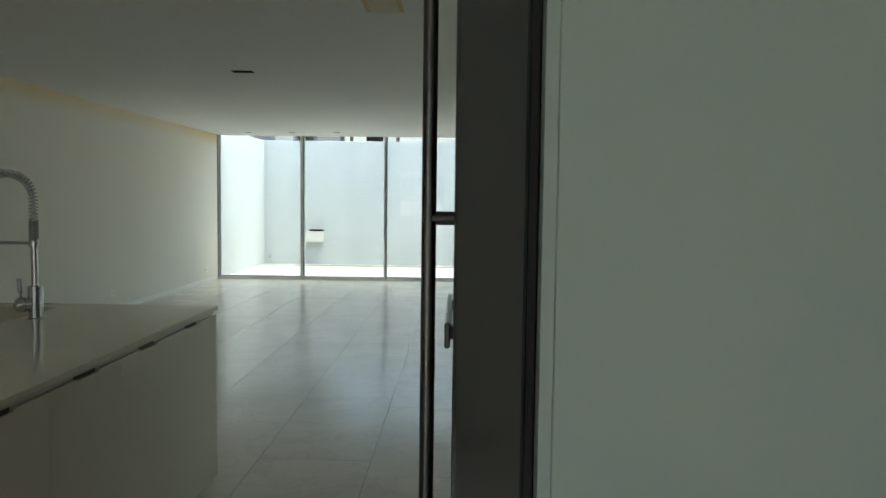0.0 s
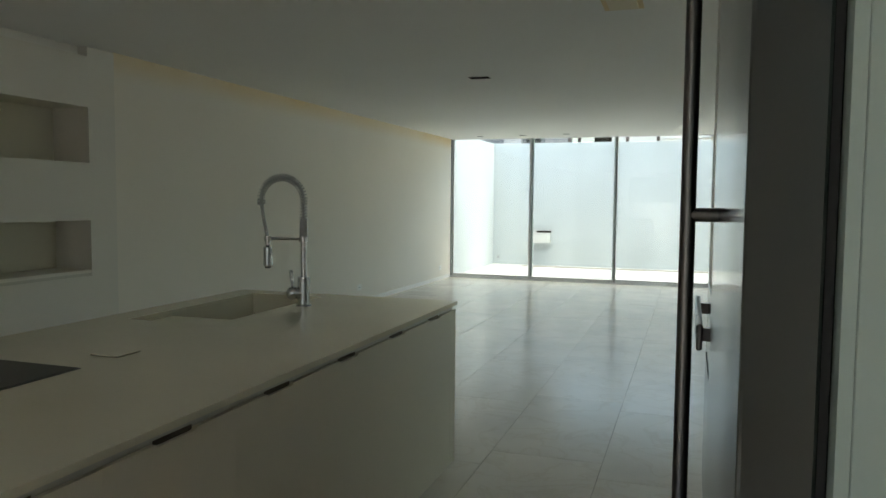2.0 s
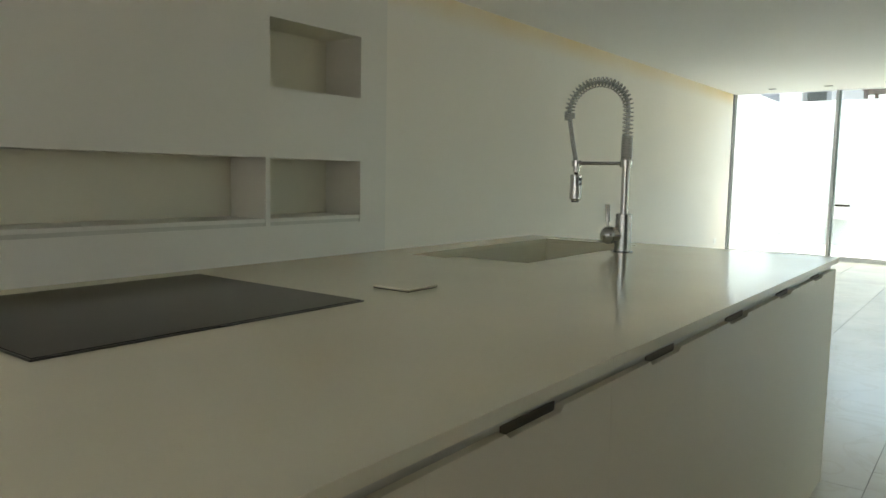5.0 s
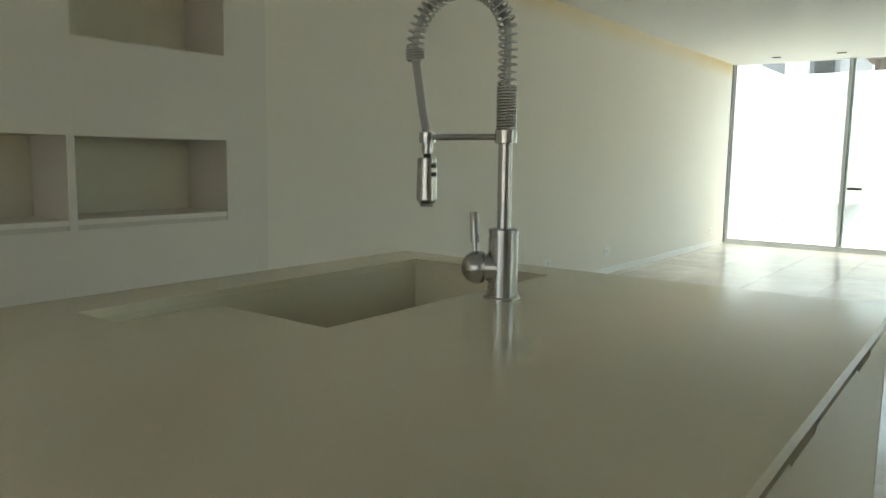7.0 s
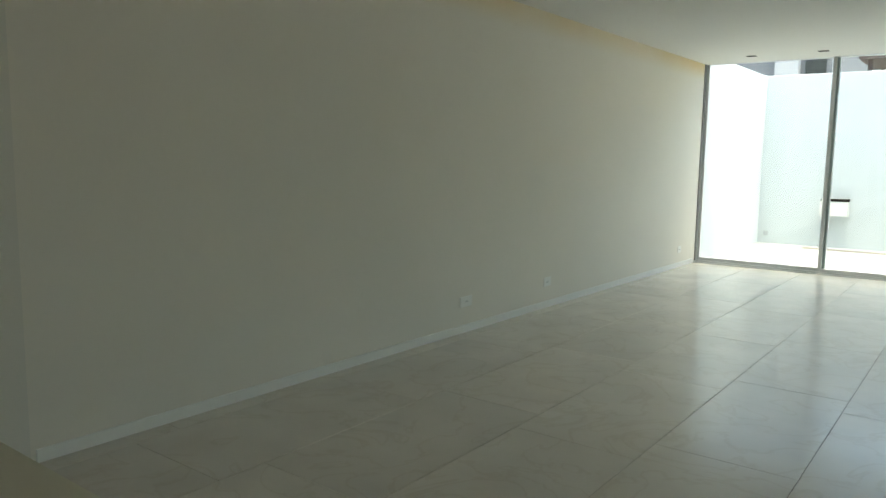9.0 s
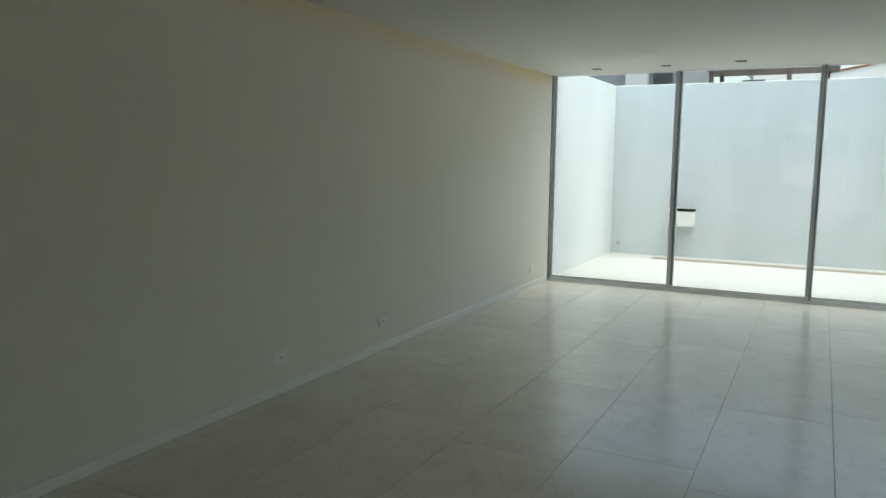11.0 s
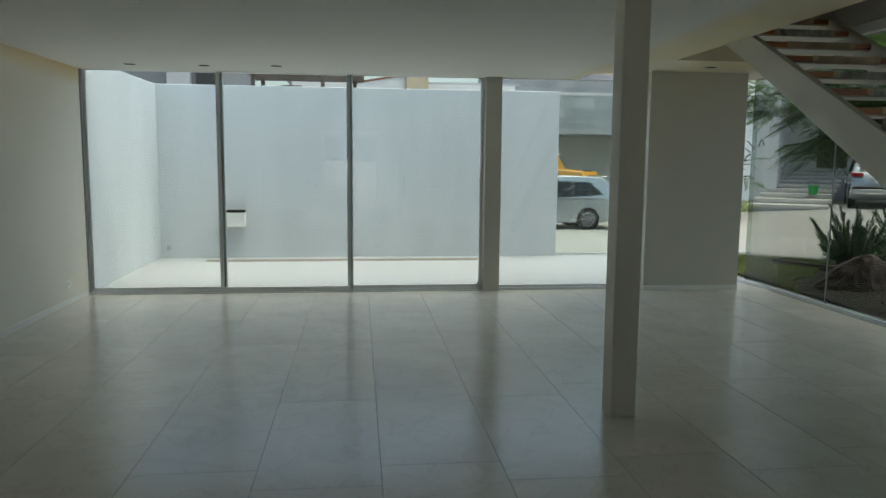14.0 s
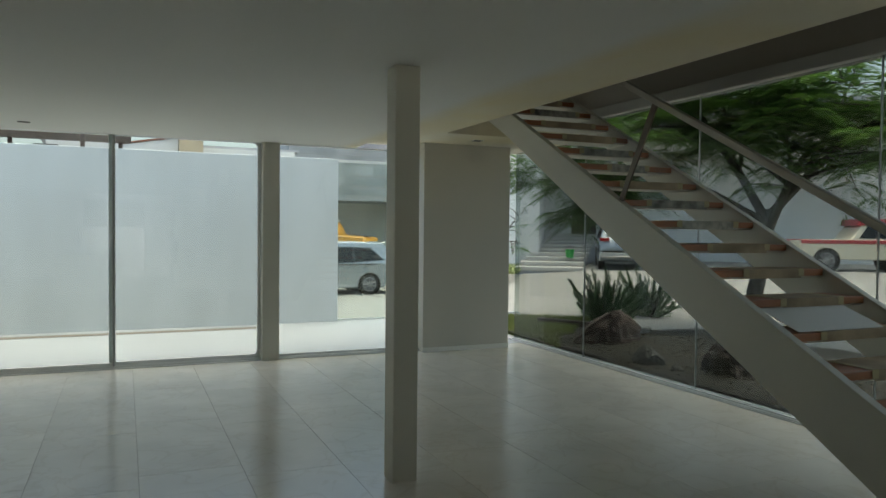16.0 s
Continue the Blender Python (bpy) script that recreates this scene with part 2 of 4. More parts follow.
# ---- large structure ----
WX, GY, CZ, CH = -4.15, 13.20, 2.60, 2.70
floor = setting("floor", box(-4.6, 4.42, -3.2, 13.32, -0.25, -0.0025), M_GROUT, "pale polished marble tile floor with thin grout joints", "floor")


def west(y):
    """The west wall's face, slightly out of square."""
    return WX + 0.05 * (y - 4.68) / 8.5


setting("wall_west", prism([(WX - 0.2, 4.68), (west(4.68), 4.68), (west(13.16), 13.16), (WX - 0.2, 13.16)], "z", -0.2, 2.9), M_WALLY, "warm white plastered wall, tinted yellow along the top", "wall")
setting("wall_west_kitchen", box(-4.80, -4.60, -3.2, 4.66, -0.2, 2.9), M_WALL, "plain white wall behind tall cabinets", "wall")
# Both openings are added out of view to light the kitchen from the south.
setting("wall_south", boxes((-4.6, -2.1, -3.2, -3.0, -0.2, 2.9), (-0.35, 1.2, -3.2, -3.0, -0.2, 2.9), (1.9, 2.8, -3.2, -3.0, -0.2, 2.9), (-2.1, -0.35, -3.2, -3.0, -0.2, 0.1), (-2.1, -0.35, -3.2, -3.0, 2.4, 2.9), (1.2, 1.9, -3.2, -3.0, -0.2, 0.1), (1.2, 1.9, -3.2, -3.0, 2.4, 2.9)), M_WALL, "plain white wall with two unseen openings added for daylight", "wall")
setting("wall_east_kitchen", boxes((1.03, 1.2, 0.66, 3.42, -0.2, 2.9), (1.2, 2.6, 0.66, 0.84, -0.2, 2.9), (2.6, 2.8, -3.0, 0.84, -0.2, 2.9)), M_WALL, "plain white wall behind the kitchen appliances", "wall")
setting("wall_stair_side", box(1.03, 4.5, 3.42, 3.6, -0.2, 6.0), M_WALL, "plain white wall", "wall")
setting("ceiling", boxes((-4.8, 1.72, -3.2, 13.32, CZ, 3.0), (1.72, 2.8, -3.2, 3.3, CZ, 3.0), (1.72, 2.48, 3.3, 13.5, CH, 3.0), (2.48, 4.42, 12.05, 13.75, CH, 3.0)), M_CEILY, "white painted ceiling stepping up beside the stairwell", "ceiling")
setting("baseboard", prism([(west(4.7) + 0.0005, 4.70), (west(4.7) + 0.012, 4.70), (west(13.1) + 0.012, 13.1), (west(13.1) + 0.0005, 13.1)], "z", 0.0, 0.062, 0.002), M_BASE, "thin white baseboard", "baseboard")
setting("wall_northeast", box(2.60, 3.845, 13.02, 13.6, -0.2, CH), M_SHADEW, "warm white plastered wall stub", "wall")
setting("baseboard_northeast", box(2.60, 3.845, 13.008, 13.02, 0.0, 0.06, 0.002), M_BASE, "thin white baseboard", "baseboard")
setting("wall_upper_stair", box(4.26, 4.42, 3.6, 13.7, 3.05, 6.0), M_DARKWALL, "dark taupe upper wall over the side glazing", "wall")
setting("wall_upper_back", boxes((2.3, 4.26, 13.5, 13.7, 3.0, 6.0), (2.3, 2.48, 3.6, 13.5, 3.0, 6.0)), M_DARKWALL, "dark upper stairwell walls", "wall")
setting("ceiling_upper", box(2.3, 4.42, 3.42, 13.7, 6.0, 6.2), M_CEIL, "plain upper ceiling over the stairwell", "ceiling")
# Slab added out of view; it cuts daylight on bed and nearby floor.
setting("unseen_shade_slab", box(4.42, 5.5, 3.3, 13.75, 3.35, 3.5), M_CEIL, "unseen plain slab added to shade the side glazing", "roof")
setting("trim_beam", box(4.22, 4.40, 3.6, 13.7, 2.93, 3.045, 0.006), M_BEAM, "pale painted beam over the side glazing", "beam")
col = setting("column", box(0.605, 0.768, 8.55, 8.713, -0.01, CZ, 0.004), M_COLUMN, "slender square cream-painted steel column", "column")
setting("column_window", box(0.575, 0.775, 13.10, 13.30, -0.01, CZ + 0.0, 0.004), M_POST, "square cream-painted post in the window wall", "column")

M_LEAF = material("tree_leaf", (0.10, 0.20, 0.055), 0.6, dark=0.5, scale=1.5, grain=20, bump=0.0, spec=0.2)
leaf_nt = M_LEAF.node_tree
through_leaf = leaf_nt.nodes.new("ShaderNodeBsdfTranslucent")
through_leaf.inputs[0].default_value = (0.14, 0.26, 0.05, 1)
leaf_mix = leaf_nt.nodes.new("ShaderNodeMixShader")
leaf_mix.inputs[0].default_value = 0.32
leaf_nt.links.new(leaf_nt.nodes["Principled BSDF"].outputs[0], leaf_mix.inputs[1])
leaf_nt.links.new(through_leaf.outputs[0], leaf_mix.inputs[2])
leaf_nt.links.new(leaf_mix.outputs[0], leaf_nt.nodes["Material Output"].inputs[0])
M_BARK = material("bark", (0.065, 0.054, 0.043), 0.9, dark=0.6, scale=8, grain=40, bump=0.5)
M_JUNIPER = material("juniper_leaf", (0.075, 0.18, 0.05), 0.7, dark=0.5, scale=6, grain=40, bump=0.0)
M_GRASS = material("grass_blade", (0.25, 0.30, 0.075), 0.7, dark=0.6, scale=3, bump=0.0)
M_SOIL = material("garden_soil", (0.034, 0.029, 0.020), 0.95, dark=0.4, scale=9, grain=40, bump=0.8)
M_ROCK = material("red_volcanic_rock", (0.085, 0.058, 0.048), 0.9, dark=0.55, scale=5, grain=30, bump=0.6)
M_ROCKG = material("grey_rock", (0.10, 0.098, 0.09), 0.9, dark=0.6, scale=6, grain=30, bump=0.5)
M_GROUND = material("concrete_street", (0.30, 0.285, 0.26), 0.9, dark=0.82, scale=0.5, grain=6, bump=0.2)
M_HOUSE = material("house_white_render", (0.70, 0.71, 0.70), 0.9, dark=0.93, scale=0.4, grain=6, bump=0.1)
M_STEP = material("step_concrete", (0.55, 0.53, 0.49), 0.85, dark=0.85, scale=1.5, grain=10, bump=0.15)
M_DOORW = material("dark_wood_door", (0.07, 0.045, 0.035), 0.5, dark=0.7, scale=2, stretch=(6, 6, 0.5))
M_GREYB = material("grey_render", (0.17, 0.18, 0.20), 0.85, dark=0.9, scale=0.5)
M_GREYL = material("light_grey_render", (0.42, 0.43, 0.45), 0.85, dark=0.9, scale=0.5)
M_BROWN = material("brown_steel", (0.07, 0.05, 0.045), 0.6)
M_TERRA = material("terracotta", (0.28, 0.11, 0.07), 0.8)
M_STONEB = material("yellow_stone", (0.55, 0.46, 0.32), 0.9, dark=0.7, scale=1.5, grain=6, bump=0.4)
M_CARPORT = material("carport_wall", (0.62, 0.62, 0.57), 0.85, dark=0.92, scale=0.4)
M_STRING = material("stringer_paint", (0.62, 0.60, 0.52), 0.45, dark=0.94, scale=2, grain=60, bump=0.01)
M_WOOD = material("tread_wood", (0.44, 0.16, 0.06), 0.4, dark=0.6, scale=2.5, grain=30, bump=0.05, stretch=(0.6, 5, 5), vary=0.12)
M_CARD = material("protective_paper", (0.60, 0.47, 0.32), 0.85, dark=0.45, scale=3.5, grain=30, bump=0.2, vary=0.15)
M_NEWS = material("newsprint", (0.62, 0.60, 0.54), 0.9, dark=0.3, scale=12, grain=90, bump=0.1, vary=0.15)
M_TAPE = material("masking_tape", (0.52, 0.44, 0.25), 0.6, dark=0.9, scale=6)
M_SHEET = material("white_sheet", (0.72, 0.72, 0.70), 0.6, dark=0.96, scale=3)
M_RAIL = material("rail_steel", (0.38, 0.35, 0.30), 0.4, metal=0.3, dark=0.85, scale=4)
M_BRONZE = material("bronze_rail_post", (0.15, 0.115, 0.085), 0.45, metal=0.3, dark=0.85, scale=4)
M_SILVER = material("silver_car_paint", (0.32, 0.34, 0.355), 0.25, metal=0.55, dark=0.96, scale=2, bump=0.0, coat=0.6)
M_SUV = material("grey_blue_car_paint", (0.34, 0.375, 0.40), 0.25, metal=0.4, dark=0.95, scale=2, bump=0.0, coat=0.6)
M_YELLOW = material("yellow_car_paint", (0.58, 0.28, 0.03), 0.35, dark=0.93, scale=2, bump=0.0, coat=0.4)
M_CREAM = material("cream_car_paint", (0.66, 0.60, 0.46), 0.4, dark=0.93, scale=2, bump=0.0, coat=0.3)
M_RED = material("red_car_paint", (0.42, 0.04, 0.05), 0.35, dark=0.9, scale=2, bump=0.0, coat=0.4)
M_CARGLASS = material("tinted_car_glass", (0.02, 0.023, 0.025), 0.06, dark=0.9, bump=0.0)
M_TYRE = material("tyre_rubber", (0.025, 0.025, 0.025), 0.8)
M_RIM = material("alloy_rim", (0.27, 0.27, 0.28), 0.3, metal=0.9)
M_LAMP = material("red_tail_lamp", (0.35, 0.015, 0.015), 0.2, bump=0.0)
M_BUCKET = material("green_plastic", (0.03, 0.36, 0.08), 0.45)
M_WARM = material("warm_lamp_glow", (0.78, 0.62, 0.33), 0.7)


def slate_material():
    m = material("slate_cladding", (0.42, 0.44, 0.45), 0.8, dark=0.7, scale=0.7, grain=5, bump=0.2)
    nt = m.node_tree
    br = nt.nodes.new("ShaderNodeTexBrick")
    br.inputs["Scale"].default_value = 1.0
    br.inputs["Color1"].default_value, br.inputs["Color2"].default_value = (1, 1, 1, 1), (0.66, 0.68, 0.7, 1)
    br.inputs["Mortar"].default_value = (0.45, 0.45, 0.45, 1)
    br.inputs["Mortar Size"].default_value = 0.006
    br.inputs["Brick Width"].default_value, br.inputs["Row Height"].default_value = 0.9, 0.45
    tc = nt.nodes.new("ShaderNodeTexCoord")
    mp = nt.nodes.new("ShaderNodeMapping")
    mp.inputs["Rotation"].default_value = (radians(90), 0, 0)
    mix = nt.nodes.new("ShaderNodeMixRGB")
    mix.blend_type, mix.inputs[0].default_value = "MULTIPLY", 1.0
    b = nt.nodes["Principled BSDF"]
    old = b.inputs["Base Color"].links[0].from_socket
    nt.links.new(tc.outputs["Object"], mp.inputs[0])
    nt.links.new(mp.outputs[0], br.inputs["Vector"])
    nt.links.new(old, mix.inputs[1])
    nt.links.new(br.outputs[0], mix.inputs[2])
    nt.links.new(mix.outputs[0], b.inputs["Base Color"])
    return m


M_SLATE = slate_material()
M_PANEL = material("grey_green_lacquer", (0.43, 0.52, 0.465), 0.4, dark=0.96, scale=1.2, grain=80, bump=0.01)

# ---- window wall ----
def rounded_frame(x0, x1, z0, z1, y0, y1, w, r):
    """A frame with rounded inner corners."""
    bm = bmesh.new()
    outer, inner = [], []
    n = 5
    for cx, cz, a0, ox, oz in ((x1, z1, 0, x1, z1), (x0, z1, 90, x0, z1), (x0, z0, 180, x0, z0), (x1, z0, 270, x1, z0)):
        sx, sz = (1 if cx == x1 else -1), (1 if cz == z1 else -1)
        for k in range(n):
            a = radians(a0 + 90 * k / (n - 1))
            inner.append((cx - sx * (w + r) + r * math.cos(a), cz - sz * (w + r) + r * math.sin(a)))
            outer.append((ox, oz))
    vs = {}
    for y in (y0, y1):
        vs[y] = ([bm.verts.new((u, y, v)) for u, v in outer], [bm.verts.new((u, y, v)) for u, v in inner])
    m = len(inner)
    for k in range(m):
        j = (k + 1) % m
        for y in (y0, y1):
            o, i = vs[y]
            bm.faces.new((o[k], o[j], i[j], i[k]))
        bm.faces.new((vs[y0][1][k], vs[y0][1][j], vs[y1][1][j], vs[y1][1][k]))
        bm.faces.new((vs[y0][0][k], vs[y1][0][k], vs[y1][0][j], vs[y0][0][j]))
    bmesh.ops.remove_doubles(bm, verts=bm.verts, dist=0.0001)
    bmesh.ops.recalc_face_normals(bm, faces=bm.faces)
    return bm


def window_pane(name, x0, x1, y, mull, r=0.005):
    w = thing(name, ((x0 + x1) / 2, y, 0.03), "tall sliding glass panel in a slim aluminium frame", "window", "sliding window panels", "structure")
    part("window_frame", rounded_frame(x0, x1, 0.03, CZ + 0.03, y - 0.02, y + 0.02, 0.036, r), M_ALU, w)
    part("pane", box(x0 + 0.03, x1 - 0.03, y - 0.004, y + 0.004, 0.07, CZ - 0.01), M_GLASS, w)
    if mull:
        part("mullion", box(x1 - 0.030, x1 - 0.006, y - 0.04, y - 0.0205, 0.03, CZ - 0.012, 0.003), M_ALUD, w, "dark aluminium interlock")
    return w


window_pane("window_1", -4.09, -2.525, 13.24, True)
window_pane("window_2", -2.595, -1.02, 13.19, True)
window_pane("window_3", -1.088, 0.572, 13.24, False, 0.06)
w4 = thing("window_4", (1.7, 13.22, 0.03), "fixed floor-to-ceiling glass panel on a steel track", "window", kind="structure")
part("window_frame", boxes((0.78, 2.59, 13.19, 13.25, 0.03, 0.055), (0.78, 2.59, 13.19, 13.25, 2.59, 2.60)), M_ALU, w4)
part("pane", box(0.78, 2.59, 13.214, 13.226, 0.05, 2.585), M_GLASS, w4)
setting("trim_window_track", boxes((-4.15, 0.57, 13.12, 13.30, -0.01, 0.012), (-4.15, 0.57, 13.15, 13.165, 0.012, 0.03), (-4.15, 0.57, 13.205, 13.225, 0.012, 0.03), (0.78, 2.6, 13.14, 13.30, -0.01, 0.03)), M_ALU, "aluminium sliding track on the floor", "window track")
setting("trim_window_jamb", boxes((-4.15, -4.085, 13.165, 13.32, 0.012, CZ)), M_ALUD, "dark aluminium jamb beside the wall", "window trim")

# ---- side glazing ----
gl = thing("window_5", (4.3, 9.0, 0), "frameless floor-to-beam side glazing beside the stairs", "window", kind="structure")
ys = [13.66, 11.9, 9.95, 8.05, 6.1, 3.61]
for a, b in zip(ys, ys[1:]):
    part("pane", box(4.294, 4.306, b + 0.004, a - 0.004, 0.02, 2.93), M_GLASS2, gl)
for y in ys[1:-1]:
    part("joint", box(4.291, 4.309, y - 0.0038, y + 0.0038, 0.02, 2.93), M_ALUD, gl, "thin silicone joint")
setting("trim_side_track", boxes((4.20, 4.40, 3.61, 13.66, -0.01, 0.012), (4.21, 4.225, 3.61, 13.66, 0.012, 0.022), (4.26, 4.28, 3.61, 13.66, 0.012, 0.026)), M_ALU, "steel floor track under the side glazing", "window track")

# ---- kitchen island ----
isl = thing("kitchen_island", (-1.68, 2.0, 0), "cream lacquered kitchen island with notched door fronts", "kitchen island")
part("body", boxes((-2.33, -1.016, 0.24, 2.60, 0.0, 0.80), (-2.33, -2.25, 2.60, 3.755, 0.0, 0.80), (-1.74, -1.016, 2.60, 3.755, 0.0, 0.80), (-2.25, -1.74, 3.69, 3.755, 0.0, 0.80), (-2.25, -1.74, 2.60, 3.69, 0.0, 0.64)), M_LACQ, isl)
part("channel", boxes((-1.10, -1.0155, 0.26, 3.752, 0.801, 0.8795), (-2.32, -2.26, 0.26, 3.748, 0.801, 0.8795)), M_CHANNEL, isl, "recessed aluminium finger channel")
part("end_panel", box(-2.34, -1.0, 3.757, 3.776, 0.0, 0.856, 0.001), M_LACQ, isl)
for k in range(7):
    yc = 0.457 + 0.497 * k
    d = part("door", prism([(yc - 0.2483, 0.004), (yc + 0.2483, 0.004), (yc + 0.2483, 0.856), (yc + 0.080, 0.856), (yc + 0.070, 0.848), (yc - 0.070, 0.848), (yc - 0.080, 0.856), (yc - 0.2483, 0.856)], "x", -1.015, -1.001), M_LACQ, isl)
    part("notch", box(-1.0152, -1.0132, yc - 0.073, yc + 0.073, 0.8455, 0.862), M_NOTCH, d, "dark finger notch")
part("filler_front", box(-1.015, -1.001, 3.6885, 3.7565, 0.004, 0.856), M_LACQ, isl)
# worktop with a cut-out for the sink
SX0, SX1, SY0, SY1 = -2.22, -1.765, 2.64, 3.66
top = boxes((-2.37, SX0, 0.2, 3.785, 0.88, 0.90), (SX1, -0.994, 0.2, 3.785, 0.88, 0.90), (SX0, SX1, 0.2, SY0, 0.88, 0.90), (SX0, SX1, SY1, 3.785, 0.88, 0.90))
bmesh.ops.remove_doubles(top, verts=top.verts, dist=0.0005)
tagged(part("worktop", top, M_QUARTZ), "cream quartz worktop with a satin polish", "worktop")

# ---- sink, tap, hob ----
snk = thing("kitchen_sink", (-1.99, 3.15, 0.70), "cream undermount sink basin moulded into the worktop", "sink")
bm = bmesh.new()
rim = [[bm.verts.new((x, y, z)) for x, y in ((SX0 - o, SY0 - o), (SX1 + o, SY0 - o), (SX1 + o, SY1 + o), (SX0 - o, SY1 + o))] for o, z in ((0.012, 0.666), (0.012, 0.8795), (0.0, 0.8795), (0.0, 0.68))]
for a, b in zip(rim, rim[1:]):
    for q in range(4):
        bm.faces.new((a[q], a[(q + 1) % 4], b[(q + 1) % 4], b[q]))
bm.faces.new(rim[3])
bm.faces.new(rim[0])
bmesh.ops.recalc_face_normals(bm, faces=bm.faces)
part("basin", bm, M_QUARTZ, snk)
part("draining_ledge", box(SX0 + 0.001, SX1 - 0.001, SY0, 2.955, 0.681, 0.868, 0.002), M_QUARTZ, snk, "shallow drainer ledge")
part("drain", tube([(-1.99, 3.28, 0.681), (-1.99, 3.28, 0.685)], 0.045, 20), M_CHROME, snk, "round metal drain")

FX, FY = -1.68, 3.30
fau = thing("kitchen_faucet", (FX, FY, 0.90), "tall satin nickel spring-neck kitchen faucet beside the sink", "faucet")
part("flange", tube([(FX, FY, 0.90), (FX, FY, 0.904), (FX, FY, 0.908)], [0.041, 0.041, 0.037], 28), M_CHROME, fau)
part("body", tube([(FX, FY, 0.906), (FX, FY, 1.036), (FX, FY, 1.0365), (FX, FY, 1.040), (FX, FY, 1.0405), (FX, FY, 1.052), (FX, FY, 1.054)], [0.0325, 0.0325, 0.0305, 0.0305, 0.0325, 0.0325, 0.027], 28), M_CHROME, fau)
bd = Vector((-0.85, -0.53, 0)).normalized()
bc = Vector((FX, FY, 0.968))
prof = [(0.0, 0.031), (0.036, 0.031), (0.0362, 0.0275), (0.0395, 0.0275), (0.0397, 0.0325)] + [(0.054 - 0.0360 * math.cos(a), 0.0360 * math.sin(a)) for a in [1.15 + 0.16 * i for i in range(13)]]
joint = part("valve_ball", tube([bc + bd * d for d, r in prof], [r for d, r in prof], 28), M_CHROME, fau, "rounded valve housing")
lv = bc + bd * 0.060
part("lever", tube([lv + Vector((0, 0, 0.024)), lv + Vector((-0.001, 0, 0.053)), lv + Vector((-0.001, 0, 0.0535)), lv + Vector((-0.005, 0, 0.118)), lv + Vector((-0.005, 0, 0.12))], [0.0052, 0.0052, 0.0098, 0.0098, 0.0085], 16), M_CHROME, joint, "slim upright lever")
part("pole", tube([(FX, FY, 1.05), (FX, FY, 1.24)], 0.0152, 24), M_CHROME, fau)
part("collar", tube([(FX, FY, 1.234), (FX, FY, 1.236), (FX, FY, 1.262), (FX, FY, 1.264)], [0.022, 0.0238, 0.0238, 0.022], 28), M_CHROME, fau)
arc = [Vector((FX, FY, 1.26 + 0.195 * k / 8)) for k in range(9)]
ccx, rr_, zc = (FX - 1.932) / 2, (FX + 1.932) / 2, 1.455
arc += [Vector((ccx + rr_ * math.cos(radians(a)), FY, zc + 0.113 * math.sin(radians(a)))) for a in range(8, 181, 8)]
arc += [Vector((-1.932, FY, 1.445)), Vector((-1.930, FY, 1.425))]
hose_pts = arc + [Vector((-1.925, FY, 1.40)), Vector((-1.912, FY, 1.33)), Vector((-1.897, FY, 1.265)), Vector((-1.893, FY, 1.235))]
part("hose", tube(hose_pts, 0.0080, 12), M_HOSE, fau, "ribbed metal hose", True)


def along(pts, s):
    for a, b in zip(pts, pts[1:]):
        l = (b - a).length
        if s <= l:
            return a + (b - a) * (s / l), (b - a).normalized()
        s -= l
    return pts[-1], (pts[-1] - pts[-2]).normalized()


def coil(pts, s0, s1, turns, radius, wire, steps=16):
    out = []
    n = int(turns * steps)
    for k in range(n + 1):
        p, d = along(pts, s0 + (s1 - s0) * k / n)
        side = Vector((0, 1, 0))
        up = d.cross(side).normalized()
        a = 2 * math.pi * k / steps
        out.append(p + (side * math.cos(a) + up * math.sin(a)) * radius)
    return tube(out, wire, 6)


total = sum((b - a).length for a, b in zip(arc, arc[1:]))
part("spring", coil(arc, 0.095, total - 0.025, 31, 0.0188, 0.0027), M_CHROME, fau, "open coil spring")
part("spring_sleeve", coil(arc, 0.004, 0.095, 15, 0.0195, 0.0029), M_CHROME, fau, "tightly wound spring sleeve")
part("spring_end", coil(arc, total - 0.026, total, 4, 0.0198, 0.0030), M_CHROME, fau, "tight last turns of the spring")
part("ribbing", coil(hose_pts, total + 0.005, total + 0.165, 34, 0.0084, 0.0017, 10), M_CHROME, fau)
part("arm", tube([(FX - 0.018, FY, 1.249), (-1.885, FY, 1.249)], 0.007, 14), M_CHROME, fau, "thin support arm")
part("hook_ring", tube([(-1.893, FY, 1.236), (-1.893, FY, 1.260)], 0.0190, 20), M_CHROME, fau)
part("neck", tube([(-1.893, FY, 1.212), (-1.893, FY, 1.236)], 0.0125, 16), M_CHROME, fau)
part("neck_seal", tube([(-1.893, FY, 1.203), (-1.893, FY, 1.2118)], 0.009, 16), M_BLACK, fau, "black rubber seal")
head = part("spray_head", tube([(-1.893, FY, 1.2029), (-1.893, FY, 1.2012), (-1.893, FY, 1.2010), (-1.893, FY, 1.1062), (-1.893, FY, 1.1060), (-1.893, FY, 1.098)], [0.0205, 0.0222, 0.0224, 0.0242, 0.0240, 0.0180], 28), M_CHROME, fau, "cylindrical spray head")
part("nozzle", tube([(-1.893, FY, 1.0905), (-1.893, FY, 1.0975)], 0.0150, 20), M_HANDLE, head, "dark spray nozzle")
for z in (1.165, 1.185):
    part("button", tube([(-1.8715, FY - 0.004, z), (-1.8665, FY - 0.005, z)], 0.0058, 12), M_BLACK, head, "small black button")

